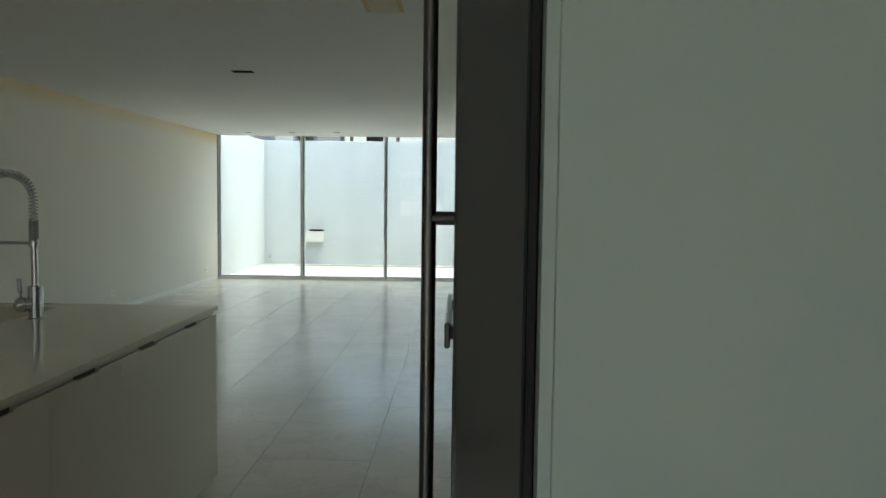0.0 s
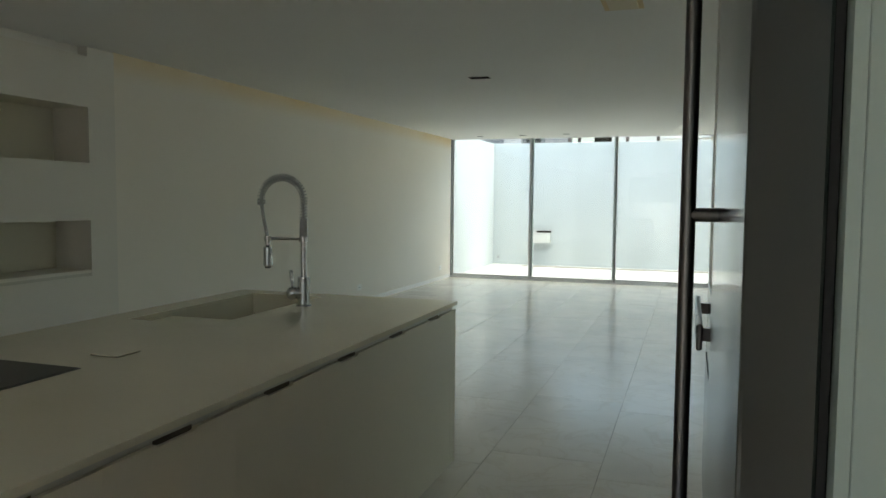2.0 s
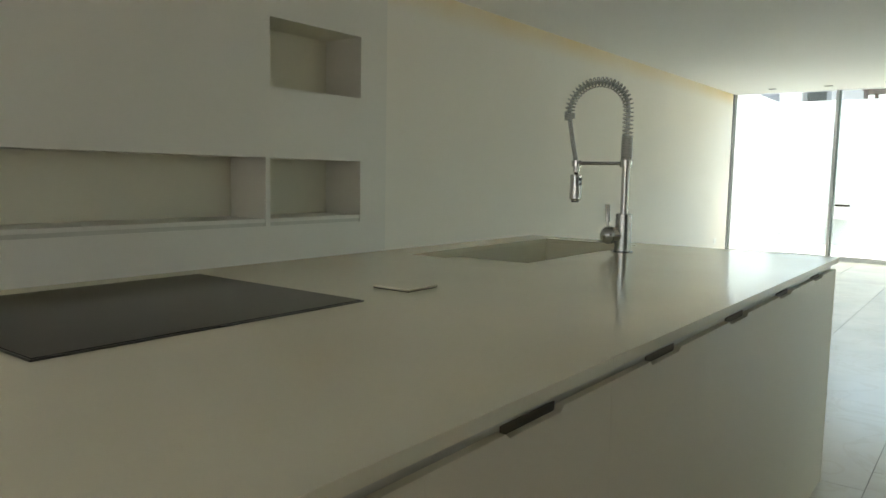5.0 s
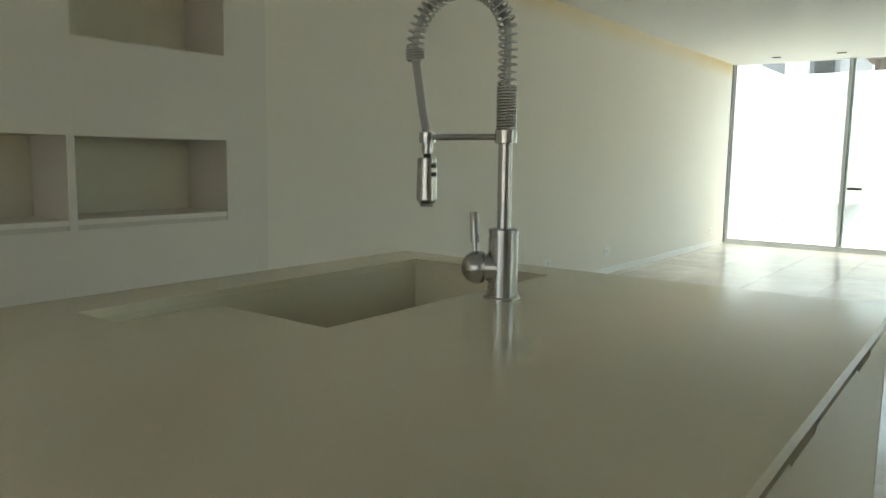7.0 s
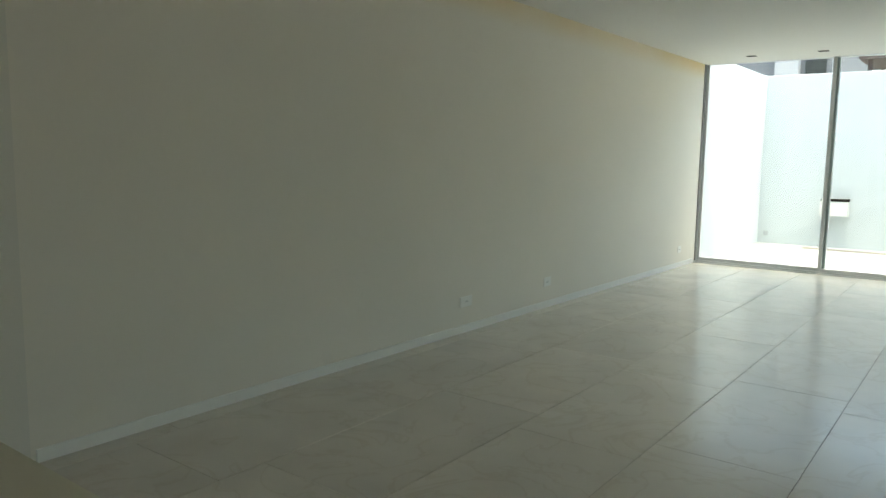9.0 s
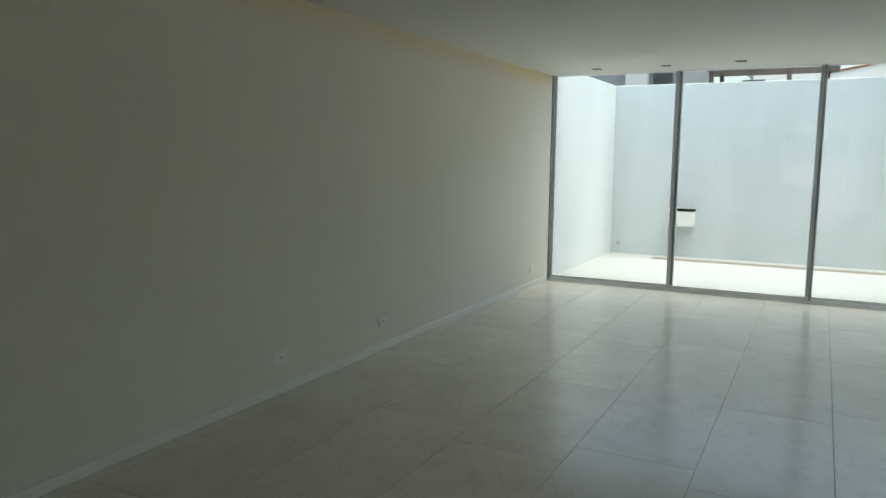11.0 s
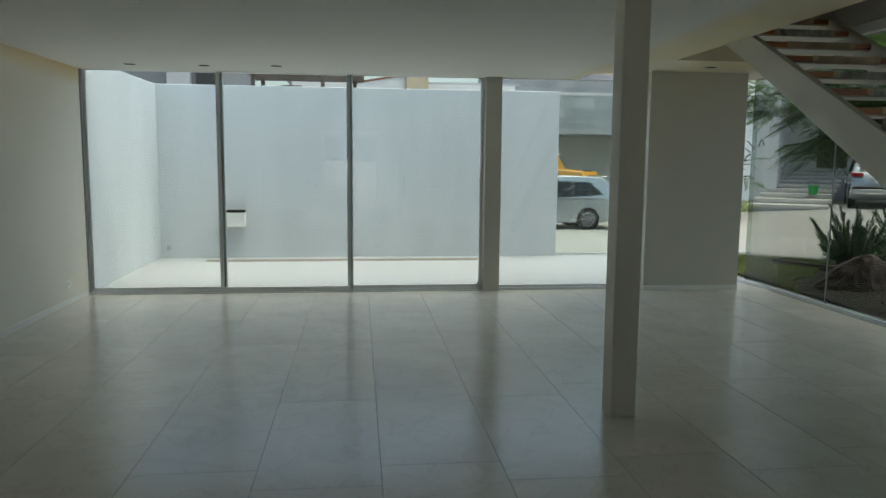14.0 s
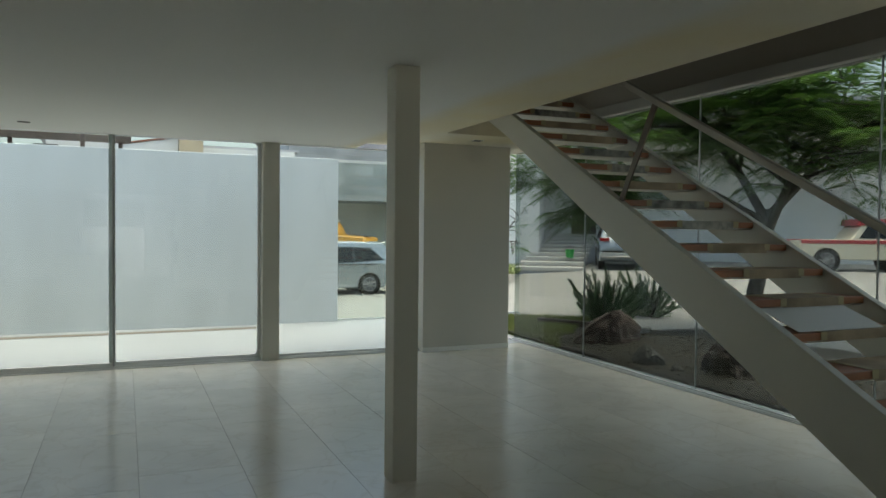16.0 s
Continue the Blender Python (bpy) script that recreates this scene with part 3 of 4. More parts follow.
hob = thing("induction_hob", (-1.95, 1.43, 0.90), "black ceramic glass hob set on the worktop", "hob")
part("glass_top", box(-2.265, -1.648, 1.07, 1.785, 0.9003, 0.905, 0.0015), M_HOB, hob)
part("rim", boxes((-2.268, -1.645, 1.067, 1.0698, 0.9003, 0.904), (-2.268, -1.645, 1.7852, 1.788, 0.9003, 0.904), (-2.268, -2.2652, 1.07, 1.785, 0.9003, 0.904), (-1.6478, -1.645, 1.07, 1.785, 0.9003, 0.904)), M_HANDLE, hob, "thin dark metal rim")
pop = thing("popup_socket", (-1.71, 2.035, 0.90), "cream square pop-up socket cover in the worktop", "socket")
part("cover", box(-1.772, -1.652, 1.955, 2.073, 0.9023, 0.9075, 0.0015), M_QUARTZ, pop)
# Black sheet in place of the thin shadow below the raised cover.
part("cover_shadow", box(-1.768, -1.656, 1.959, 2.069, 0.9002, 0.9022), M_DARK, pop, "dark sheet as the shadow under the cover")

# ---- tall cabinet wall with open niches ----
cab = thing("tall_cabinet", (-4.35, 1.9, 0), "white lacquered tall cabinet wall with open shelf niches", "cabinet")
XF, XB = -4.15, -4.50
part("lower_front", box(XF - 0.02, XF, 0.4, 4.41, 0.0, 0.852), M_LACQ2, cab)
part("upper_front", boxes((XF - 0.02, XF, 0.4, 3.60, 1.28, 2.52)), M_LACQ2, cab)
part("middle_front", box(XF - 0.02, XF, 3.6003, 4.41, 1.28, 1.718), M_LACQ2, cab)
part("top_front", box(XF - 0.02, XF, 3.6003, 4.41, 2.14, 2.52), M_LACQ2, cab)
part("end_panel", box(XB, XF, 4.41, 4.68, 0.0, 2.595), M_LACQ2, cab)
part("divider", box(XB, XF, 3.563, 3.60, 0.852, 1.28, 0.001), M_LACQ2, cab)
part("back_panel", box(XB - 0.02, XB, 0.4, 4.68, 0.0, 2.52), M_NICHE, cab)
part("shelf", box(XB, XF - 0.003, 3.60, 4.41, 0.875, 0.90, 0.002), M_LACQ2, cab)
part("shelf", box(XB, XF - 0.003, 0.4, 3.563, 0.875, 0.90, 0.002), M_LACQ2, cab)
part("shelf_groove", boxes((XB, XF - 0.012, 3.60, 4.41, 0.852, 0.875), (XB, XF - 0.012, 0.4, 3.563, 0.852, 0.875)), M_CHANNEL, cab, "shadow groove under the shelf")
part("niche_lining", boxes((XB, XF - 0.021, 3.60, 4.41, 1.28, 1.30), (XB, XF - 0.021, 3.60, 4.41, 1.70, 1.718), (XB, XF - 0.021, 3.60, 4.41, 2.14, 2.16), (XB, XF - 0.021, 3.58, 3.60, 1.72, 2.14), (XB, XF - 0.021, 0.4, 3.563, 1.28, 1.30)), M_NICHE, cab, "beige lining boards of the niches")
part("top_panel", box(XB, XF - 0.004, 0.4, 4.41, 2.50, 2.519), M_LACQ2, cab)
setting("wall_over_cabinet", box(-4.60, -4.24, -3.0, 4.41, 2.525, CZ), M_WALL, "recessed strip of wall over the tall cabinets", "wall")
setting("wall_beside_cabinet", box(-4.60, -4.15, -3.0, 0.398, -0.2, 2.52), M_WALL, "plain wall beside the tall cabinets", "wall")

# ---- refrigerator and oven tower ----
fr_ = thing("refrigerator", (0.6, 1.1, 0), "tall built-in stainless steel refrigerator with a long bar handle", "refrigerator")
part("body", box(0.345, 1.0, 0.665, 1.548, 0.0, 2.12), M_ALUD, fr_)
dr = part("door", box(0.262, 0.328, 0.635, 1.545, 0.10, 2.10, 0.004, 2), M_STEEL, fr_, "polished stainless steel door")
hd = part("handle", tube([(0.212, 1.31, 0.12), (0.212, 1.31, 2.06)], 0.0135, 20), M_HANDLE, dr, "long round bar handle")
for z in (0.55, 1.435, 1.86):
    part("handle_stub", tube([(0.214, 1.31, z), (0.2625, 1.31, z)], 0.0125, 16), M_HANDLE, hd)
part("gasket", boxes((0.3285, 0.336, 0.645, 1.54, 0.11, 2.09), (0.337, 0.345, 0.655, 1.54, 0.11, 2.09)), M_BLACK, fr_, "black door gasket")
part("plinth", box(0.33, 0.345, 0.665, 1.545, 0.0, 0.095), M_BLACK, fr_)
sp = thing("side_panel", (0.68, 0.65, 0), "pale grey-green lacquered end panel beside the refrigerator", "cabinet panel")
part("panel", box(0.3505, 1.02, 0.618, 0.640, 0.0, 2.595, 0.001), M_PANEL, sp)
part("edge", box(0.3385, 0.3500, 0.6195, 0.652, 0.0, 2.595), M_PANEL, sp, "pale edge strip")
ov = thing("oven_tower", (0.65, 2.0, 0), "stainless steel tall oven unit next to the refrigerator", "oven")
part("body", box(0.30, 1.0, 1.552, 2.30, 0.0, 2.12), M_LACQ2, ov)
od = part("oven_door", box(0.272, 0.30, 1.56, 2.29, 0.62, 1.22, 0.003), M_STEEL, ov, "stainless oven door")
part("oven_window", box(0.2695, 0.2725, 1.65, 2.2, 0.70, 1.02), M_HOB, od, "black glass window")
part("oven_handle", box(0.236, 0.250, 1.66, 2.2, 1.125, 1.185, 0.004), M_HANDLE, od, "flat dark bar handle")
for y in (1.71, 2.15):
    part("handle_stub", box(0.2505, 0.272, y - 0.01, y + 0.01, 1.14, 1.17), M_HANDLE, od)
part("upper_door", box(0.276, 0.30, 1.56, 2.29, 1.225, 2.11, 0.002), M_LACQ2, ov)
part("lower_door", box(0.276, 0.30, 1.56, 2.29, 0.10, 0.615, 0.002), M_LACQ2, ov)
tc_ = thing("top_cabinet", (0.65, 1.48, 2.12), "plain white cabinet over refrigerator and oven", "cabinet")
part("body", box(0.31, 1.02, 0.665, 2.30, 2.122, 2.595), M_LACQ2, tc_)
part("door", box(0.288, 0.3095, 0.668, 1.48, 2.126, 2.59, 0.002), M_LACQ2, tc_)
part("door", box(0.288, 0.3095, 1.484, 2.298, 2.126, 2.59, 0.002), M_LACQ2, tc_)

# ---- sockets and recessed lamps ----
for y, z, w in ((7.90, 0.243, 0.16), (9.17, 0.238, 0.13), (12.57, 0.225, 0.12)):
    x = west(y) + 0.001
    s = thing("wall_socket", (x, y, z), "cream plastic wall socket plate low on the wall", "socket", "sockets along the wall")
    pl = part("plate", box(x, x + 0.006, y - w / 2, y + w / 2, z - 0.042, z + 0.042, 0.003), M_PLATE, s)
    part("insert", box(x + 0.0062, x + 0.0075, y - w / 2 + 0.02, y + w / 2 - 0.02, z - 0.022, z + 0.022, 0.001), M_BASE, pl)
    for dy in (-0.009, 0.009):
        part("slot", box(x + 0.0076, x + 0.0082, y + dy - 0.002, y + dy + 0.002, z - 0.008, z + 0.008), M_DARK, pl)


def ceiling_spot(x, y, z, w, d):
    s = thing("ceiling_spotlight", (x, y, z), "small recessed ceiling spotlight, switched off", "spotlight", "recessed spotlights")
    part("rim", boxes((x - w / 2 - 0.008, x + w / 2 + 0.008, y - d / 2 - 0.008, y - d / 2, z - 0.004, z), (x - w / 2 - 0.008, x + w / 2 + 0.008, y + d / 2, y + d / 2 + 0.008, z - 0.004, z), (x - w / 2 - 0.008, x - w / 2, y - d / 2, y + d / 2, z - 0.004, z), (x + w / 2, x + w / 2 + 0.008, y - d / 2, y + d / 2, z - 0.004, z)), M_BASE, s)
    part("lamp", box(x - w / 2, x + w / 2, y - d / 2, y + d / 2, z - 0.0035, z - 0.0005), M_DARK, s, "dark lamp opening")


for x, y in ((-3.39, 12.65), (-2.61, 12.62), (-1.83, 12.52)):
    ceiling_spot(x, y, CZ, 0.11, 0.11)
ceiling_spot(-1.686, 6.60, CZ, 0.19, 0.13)
ceiling_spot(3.11, 12.53, CH, 0.12, 0.12)
wl = thing("ceiling_lamp_box", (-0.19, 4.3, CZ), "square recessed ceiling lamp with its warm glow painted on the lining", "ceiling lamp")
# The lit recess is painted yellow here; nothing emits.
part("lining", box(-0.305, -0.078, 4.15, 4.485, CZ - 0.005, CZ - 0.0005), M_WARM, wl)
part("diffuser", box(-0.275, -0.108, 4.18, 4.455, CZ - 0.012, CZ - 0.0055, 0.002), M_DIFFUSER, wl)

# ---- staircase ----
SL = 0.521


def ztop(y):
    return 2.707 - SL * (10.534 - y)


st = thing("staircase", (3.05, 8.0, 0), "open-riser staircase with pale steel stringers and wooden treads under protective paper", "staircase")
y_lo, y_hi = 5.80, 11.9
for x0, x1 in ((2.49, 2.55), (3.56, 3.62)):
    part("stringer", prism([(y_lo, 0.0), (y_lo - 0.09, ztop(y_lo - 0.09)), (y_hi, ztop(y_hi)), (y_hi, ztop(y_hi) - 0.27), (10.6, ztop(10.6) - 0.245), (y_lo + 0.42, 0.0)], "x", x0, x1, 0.003), M_STRING, st, "pale painted steel stringer")
RUN = 0.3145
for k in range(20):
    yf = 6.347 + RUN * k
    z = ztop(yf) - 0.006
    if z > 3.3:
        break
    t_ = part("tread", box(2.552, 3.558, yf, yf + 0.315, z - 0.045, z, 0.003), M_WOOD, st)
    part("tread_plate", box(2.551, 3.559, yf + 0.02, yf + 0.30, z - 0.058, z - 0.0455), M_STRING, t_, "pale steel plate under the tread")
    rnd = random.Random(k + 5)
    a, b = 2.83 + rnd.uniform(-0.06, 0.06), 3.36 + rnd.uniform(-0.08, 0.06)
    mat = M_NEWS if k in (7, 8, 10, 11, 14) else M_CARD
    part("paper_cover", boxes((a, b, yf - 0.004, yf + 0.29, z + 0.0005, z + 0.0045), (a, b, yf - 0.005, yf - 0.0006, z - 0.05 - rnd.uniform(0, 0.012), z + 0.0045)), mat, t_, "taped protective paper over the tread")
    for e in (a, b):
        part("tape", boxes((e - 0.025, e + 0.025, yf - 0.0075, yf + 0.27, z + 0.005, z + 0.0062), (e - 0.025, e + 0.025, yf - 0.0075, yf - 0.0055, z - 0.043, z + 0.0062)), M_TAPE, t_, "masking tape strip")
rl = part("handrail", prism([(5.5, ztop(5.5) + 0.86), (5.5, ztop(5.5) + 0.91), (11.8, ztop(11.8) + 0.91), (11.8, ztop(11.8) + 0.86)], "x", 2.50, 2.54, 0.004), M_RAIL, st, "flat steel handrail")
for y in (8.88, 6.3):
    part("post", prism([(y - 0.028, ztop(y) - 0.10), (y + 0.028, ztop(y) - 0.10), (y - 0.388, ztop(y - 0.388) + 0.863), (y - 0.444, ztop(y - 0.444) + 0.863)], "x", 2.515, 2.53, 0.002), M_BRONZE, st, "leaning flat dark bronze rail post")
zs = ztop(7.29) - 0.006
sh = thing("paper_sheet", (3.05, 7.45, zs), "white board sheet leaning on a stair tread", "sheet")
part("sheet", prism([(7.31, zs + 0.008), (7.314, zs + 0.014), (7.59, zs + 0.115), (7.59, zs + 0.109)], "x", 2.62, 3.34), M_SHEET, sh)

# ---- yard ----
setting("yard_floor", boxes((-4.32, 6.0, 13.32, 16.70, -0.3, 0.0)), M_YFLOOR, "pale smooth paved courtyard floor", "courtyard floor")
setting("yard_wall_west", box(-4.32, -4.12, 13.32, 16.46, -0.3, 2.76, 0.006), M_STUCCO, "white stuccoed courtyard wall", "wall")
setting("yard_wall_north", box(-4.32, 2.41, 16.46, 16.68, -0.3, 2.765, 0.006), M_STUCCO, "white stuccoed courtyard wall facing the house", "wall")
setting("yard_channel", box(-3.34, 1.01, 15.95, 16.17, -0.02, 0.004), M_DRAIN, "gravel drain channel in the courtyard floor", "drain")
yg = thing("window_6", (4.2, 16.55, 0), "glass screen closing the courtyard towards the street", "window", kind="structure")
part("pane", box(2.415, 6.0, 16.545, 16.555, 0.03, 2.72), M_GLASS, yg)
part("window_frame", boxes((2.415, 6.0, 16.53, 16.57, 2.72, 2.765), (2.415, 6.0, 16.53, 16.57, 0.0, 0.03)), M_ALU, yg)
pb = thing("wall_box", (-2.905, 16.38, 0.51), "white metal box with a dark lid on the courtyard wall", "wall box")
part("shell", boxes((-3.175, -2.775, 16.30, 16.305, 0.515, 0.745), (-3.175, -3.17, 16.305, 16.455, 0.515, 0.775), (-2.78, -2.775, 16.305, 16.455, 0.515, 0.775), (-3.17, -2.78, 16.305, 16.455, 0.515, 0.52), (-3.175, -2.775, 16.455, 16.46, 0.515, 0.80)), M_SHEET, pb)
part("lid", box(-3.07, -2.77, 16.295, 16.453, 0.746, 0.785, 0.003), M_DARK, pb, "dark lid")
ys_ = thing("yard_socket", (-4.0, 16.455, 0.16), "small grey outdoor socket low on the courtyard wall", "socket")
part("plate", box(-4.03, -3.96, 16.448, 16.46, 0.12, 0.20, 0.002), M_GREYL, ys_)

# ---- ground outside: one sheet to the horizon ----
CX, CY = -0.92, 4.28
FD, RD = Vector((0.55, 0.835, 0)).normalized(), Vector((0.835, -0.55, 0)).normalized()


def place(a, b, z=0.0):
    p = Vector((CX, CY, 0)) + FD * a + RD * b
    return Vector((p.x, p.y, z))


def smooth01(v, lo, hi):
    u = min(1, max(0, (v - lo) / (hi - lo)))
    return u * u * (3 - 2 * u)


def ground_z(x, y):
    a = (Vector((x - CX, y - CY, 0))).dot(FD)
    return -0.09 + (0.22 + 0.12 * smooth01(x, 12, 15)) * smooth01(a, 16, 25) * smooth01(x, 8, 12) - 0.5 * smooth01(y, 17, 26) * (1 - smooth01(x, 9, 13))


axis = [-1500, -600, -200, -80, -40] + [-20 + 2 * i for i in range(41)] + [80, 140, 300, 700, 1500]
bm = bmesh.new()
grid = [[bm.verts.new((x, y, ground_z(x, y))) for x in axis] for y in axis]
for i in range(len(axis) - 1):
    for j in range(len(axis) - 1):
        bm.faces.new((grid[i][j], grid[i][j + 1], grid[i + 1][j + 1], grid[i + 1][j]))
setting("ground", bm, M_GROUND, "pale concrete street and driveway", "ground")

# ---- garden strip by the side glazing ----
bm = bmesh.new()
# Outer width is added: dark soil replaces shade and reflection behind the rock.
gx = [4.42 + 0.16 * i for i in range(27)]
gy = [3.0 + 0.2 * i for i in range(61)]
gv = [[bm.verts.new((x, y, 0.03 + 0.05 * noise.noise((x * 1.3, y * 1.3, 0)) + 0.02 * noise.noise((x * 6, y * 6, 3)) - 0.22 * smooth01(x, 6.1 + 1.7 * (1 - smooth01(y, 13.0, 14.4)), 6.7 + 1.7 * (1 - smooth01(y, 13.0, 14.4))))) for x in gx] for y in gy]
for i in range(len(gy) - 1):
    for j in range(len(gx) - 1):
        bm.faces.new((gv[i][j], gv[i][j + 1], gv[i + 1][j + 1], gv[i + 1][j])).smooth = True
setting("garden_bed", bm, M_SOIL, "dark soil garden bed with leaf litter, widened in place of shade", "garden bed")


def blades(n, xr, yr, h, seed, keep=lambda x, y: True):
    rnd = random.Random(seed)
    verts, faces = [], []
    while len(faces) < n:
        x, y = rnd.uniform(*xr), rnd.uniform(*yr)
        if not keep(x, y):
            continue
        z = 0.0
        a, w, hh = rnd.uniform(0, 6.28), rnd.uniform(0.004, 0.009), h * rnd.uniform(0.5, 1.2)
        lx, ly = rnd.uniform(-0.05, 0.05), rnd.uniform(-0.05, 0.05)
        i = len(verts)
        verts += [(x - w * math.cos(a), y - w * math.sin(a), z), (x + w * math.cos(a), y + w * math.sin(a), z), (x + lx, y + ly, z + hh)]
        faces.append((i, i + 1, i + 2))
    return verts, faces


grass_verts, grass_faces = blades(34000, (4.45, 7.6), (11.6, 17.0), 0.085, 3, lambda x, y: 12.75 + 1.05 * (x - 4.4) + 0.5 * noise.noise((x * 2, y * 2, 0)) < y < 16.8 - 0.7 * (x - 4.4))
me = bpy.data.meshes.new("grass")
me.from_pydata(grass_verts, [], grass_faces)
me.materials.append(M_GRASS)
tagged(new("grass", me), "short green lawn grass beside the garden bed", "grass", kind="stuff")
rnd = random.Random(8)
verts, faces = [], []
for i in range(5200):
    x, y = 4.45 + 2.4 * rnd.random(), 7.5 + 6.4 * rnd.random()
    s, a, z = rnd.uniform(0.008, 0.03), rnd.uniform(0, 6.28), 0.045 + 0.05 * noise.noise((x * 1.3, y * 1.3, 0)) + 0.012 * rnd.random()
    k = len(verts)
    verts += [(x + s * math.cos(a + q), y + s * math.sin(a + q), z + rnd.uniform(-0.006, 0.012)) for q in (0, 2.2, 3.1, 5.0)]
    faces.append((k, k + 1, k + 2, k + 3))
me = bpy.data.meshes.new("leaf_litter")
me.from_pydata(verts, [], faces)
me.materials.append(material("dry_leaf", (0.075, 0.062, 0.035), 0.9, dark=0.5, scale=8, bump=0.0))
tagged(new("leaf_litter", me), "dry leaves and gravel scattered over the bed", "leaf litter", kind="stuff")


def rock(name, x, y, z, sx, sy, sz, seed, mat, label):
    """A broken stone: the hull of scattered points, split finer and roughened."""
    rnd = random.Random(seed)
    bm = bmesh.new()
    for i in range(17):
        d = Vector((rnd.gauss(0, 1), rnd.gauss(0, 1), rnd.gauss(0, 1))).normalized() * rnd.uniform(0.88, 1.12)
        bm.verts.new(d)
    hull = bmesh.ops.convex_hull(bm, input=bm.verts)
    bmesh.ops.delete(bm, geom=[g for g in hull["geom_interior"] if isinstance(g, bmesh.types.BMVert)], context="VERTS")
    bmesh.ops.subdivide_edges(bm, edges=bm.edges[:], cuts=7, use_grid_fill=True, smooth=0.12)
    for v in bm.verts:
        n = v.co.copy()
        ridge = abs(noise.noise(n * 2.6 + Vector((seed, 3, 1))))
        k = 1 - 0.16 * ridge + 0.06 * noise.noise(n * 7 + Vector((seed, 0, 9))) + 0.025 * noise.noise(n * 19 + Vector((0, seed, 4)))
        v.co = Vector((n.x * sx * k + x, n.y * sy * k + y, max(-0.3, n.z) * sz * k + z))
    bmesh.ops.recalc_face_normals(bm, faces=bm.faces)
    tagged(part(name, bm, mat), label, "rock")


rock("garden_rock", 5.38, 12.9, 0.10, 0.54, 0.44, 0.50, 2, M_ROCK, "large reddish-brown rock in the garden bed")
rock("garden_rock", 4.82, 11.32, 0.04, 0.19, 0.24, 0.20, 5, M_ROCKG, "flat grey rock in the garden bed")
rock("garden_rock", 5.25, 10.35, 0.05, 0.42, 0.46, 0.48, 7, M_ROCK, "brown rock in the shade of the stairs")
rock("garden_rock", 4.78, 10.75, 0.02, 0.09, 0.10, 0.08, 9, M_ROCKG, "small dark stone in the garden bed")
rock("garden_rock", 6.05, 13.5, 0.05, 0.16, 0.14, 0.20, 12, M_ROCKG, "small pale stone behind the large rock")
rock("garden_rock", 4.9, 13.2, 0.02, 0.13, 0.11, 0.07, 13, M_ROCKG, "small stone at the lawn's edge")
ed = setting("kerb_edging", prism([(5.45, 14.95), (5.95, 14.1), (6.05, 14.16), (5.55, 15.0)], "z", -0.1, 0.12, 0.01), M_ROCK, "low brick edging between lawn and bed", "edging")


def juniper(x, y, z, r, h, seed, n=46):
    """Upright pointed sprays of short needles that lean outwards from the base."""
    rnd = random.Random(seed)
    verts, faces = [], []
    stems = bmesh.new()
    for i in range(n):
        a = 2.4 * i + rnd.uniform(-0.3, 0.3)
        e = 0.42 + 0.95 * (1 - i / n) ** 0.8 + rnd.uniform(-0.12, 0.12)
        L = rnd.uniform(0.55, 1.12)
        d = Vector((math.cos(a) * math.cos(e) * r * L, math.sin(a) * math.cos(e) * r * L, math.sin(e) * h * L))
        base = Vector((x, y, z)) + Vector((d.x, d.y, 0)) * 0.12
        bend = Vector((0, 0, 0.10 * h))
        if i % 4 == 0:
            tube([base, base + d * 0.5, base + d * 0.9 + bend], [0.014, 0.009, 0.003], 5, stems)
        for q in range(24):
            u = 0.12 + 0.88 * q / 23
            side = Vector((rnd.gauss(0, 1), rnd.gauss(0, 1), rnd.gauss(0, 0.8))).normalized()
            root = base + d * u + bend * u * u
            sprig = (d.normalized() + side * 0.75 * (1.15 - u)).normalized() * (0.08 + 0.20 * (1 - u)) * r / 0.8
            for m in range(30):
                w = (Vector((rnd.gauss(0, 1), rnd.gauss(0, 1), rnd.gauss(0, 1))).normalized() * 0.7 + sprig.normalized()).normalized()
                p = root + sprig * (m / 29)
                sd = w.orthogonal().normalized() * 0.008
                k = len(verts)
                verts += [p - sd, p + sd, p + w * rnd.uniform(0.03, 0.06)]
                faces.append((k, k + 1, k + 2))
    t = thing("juniper_shrub", (x, y, z), "dark green spiky juniper shrub", "shrub", "junipers")
    me = bpy.data.meshes.new("foliage")
    me.from_pydata([v - Vector((x, y, z)) for v in verts], [], faces)
    me.materials.append(M_JUNIPER)
    new("foliage", me).parent = t
    part("stems", stems, M_BARK, t)


juniper(7.0, 15.25, -0.12, 0.80, 0.86, 4)
juniper(8.55, 15.9, -0.15, 0.80, 0.86, 9)


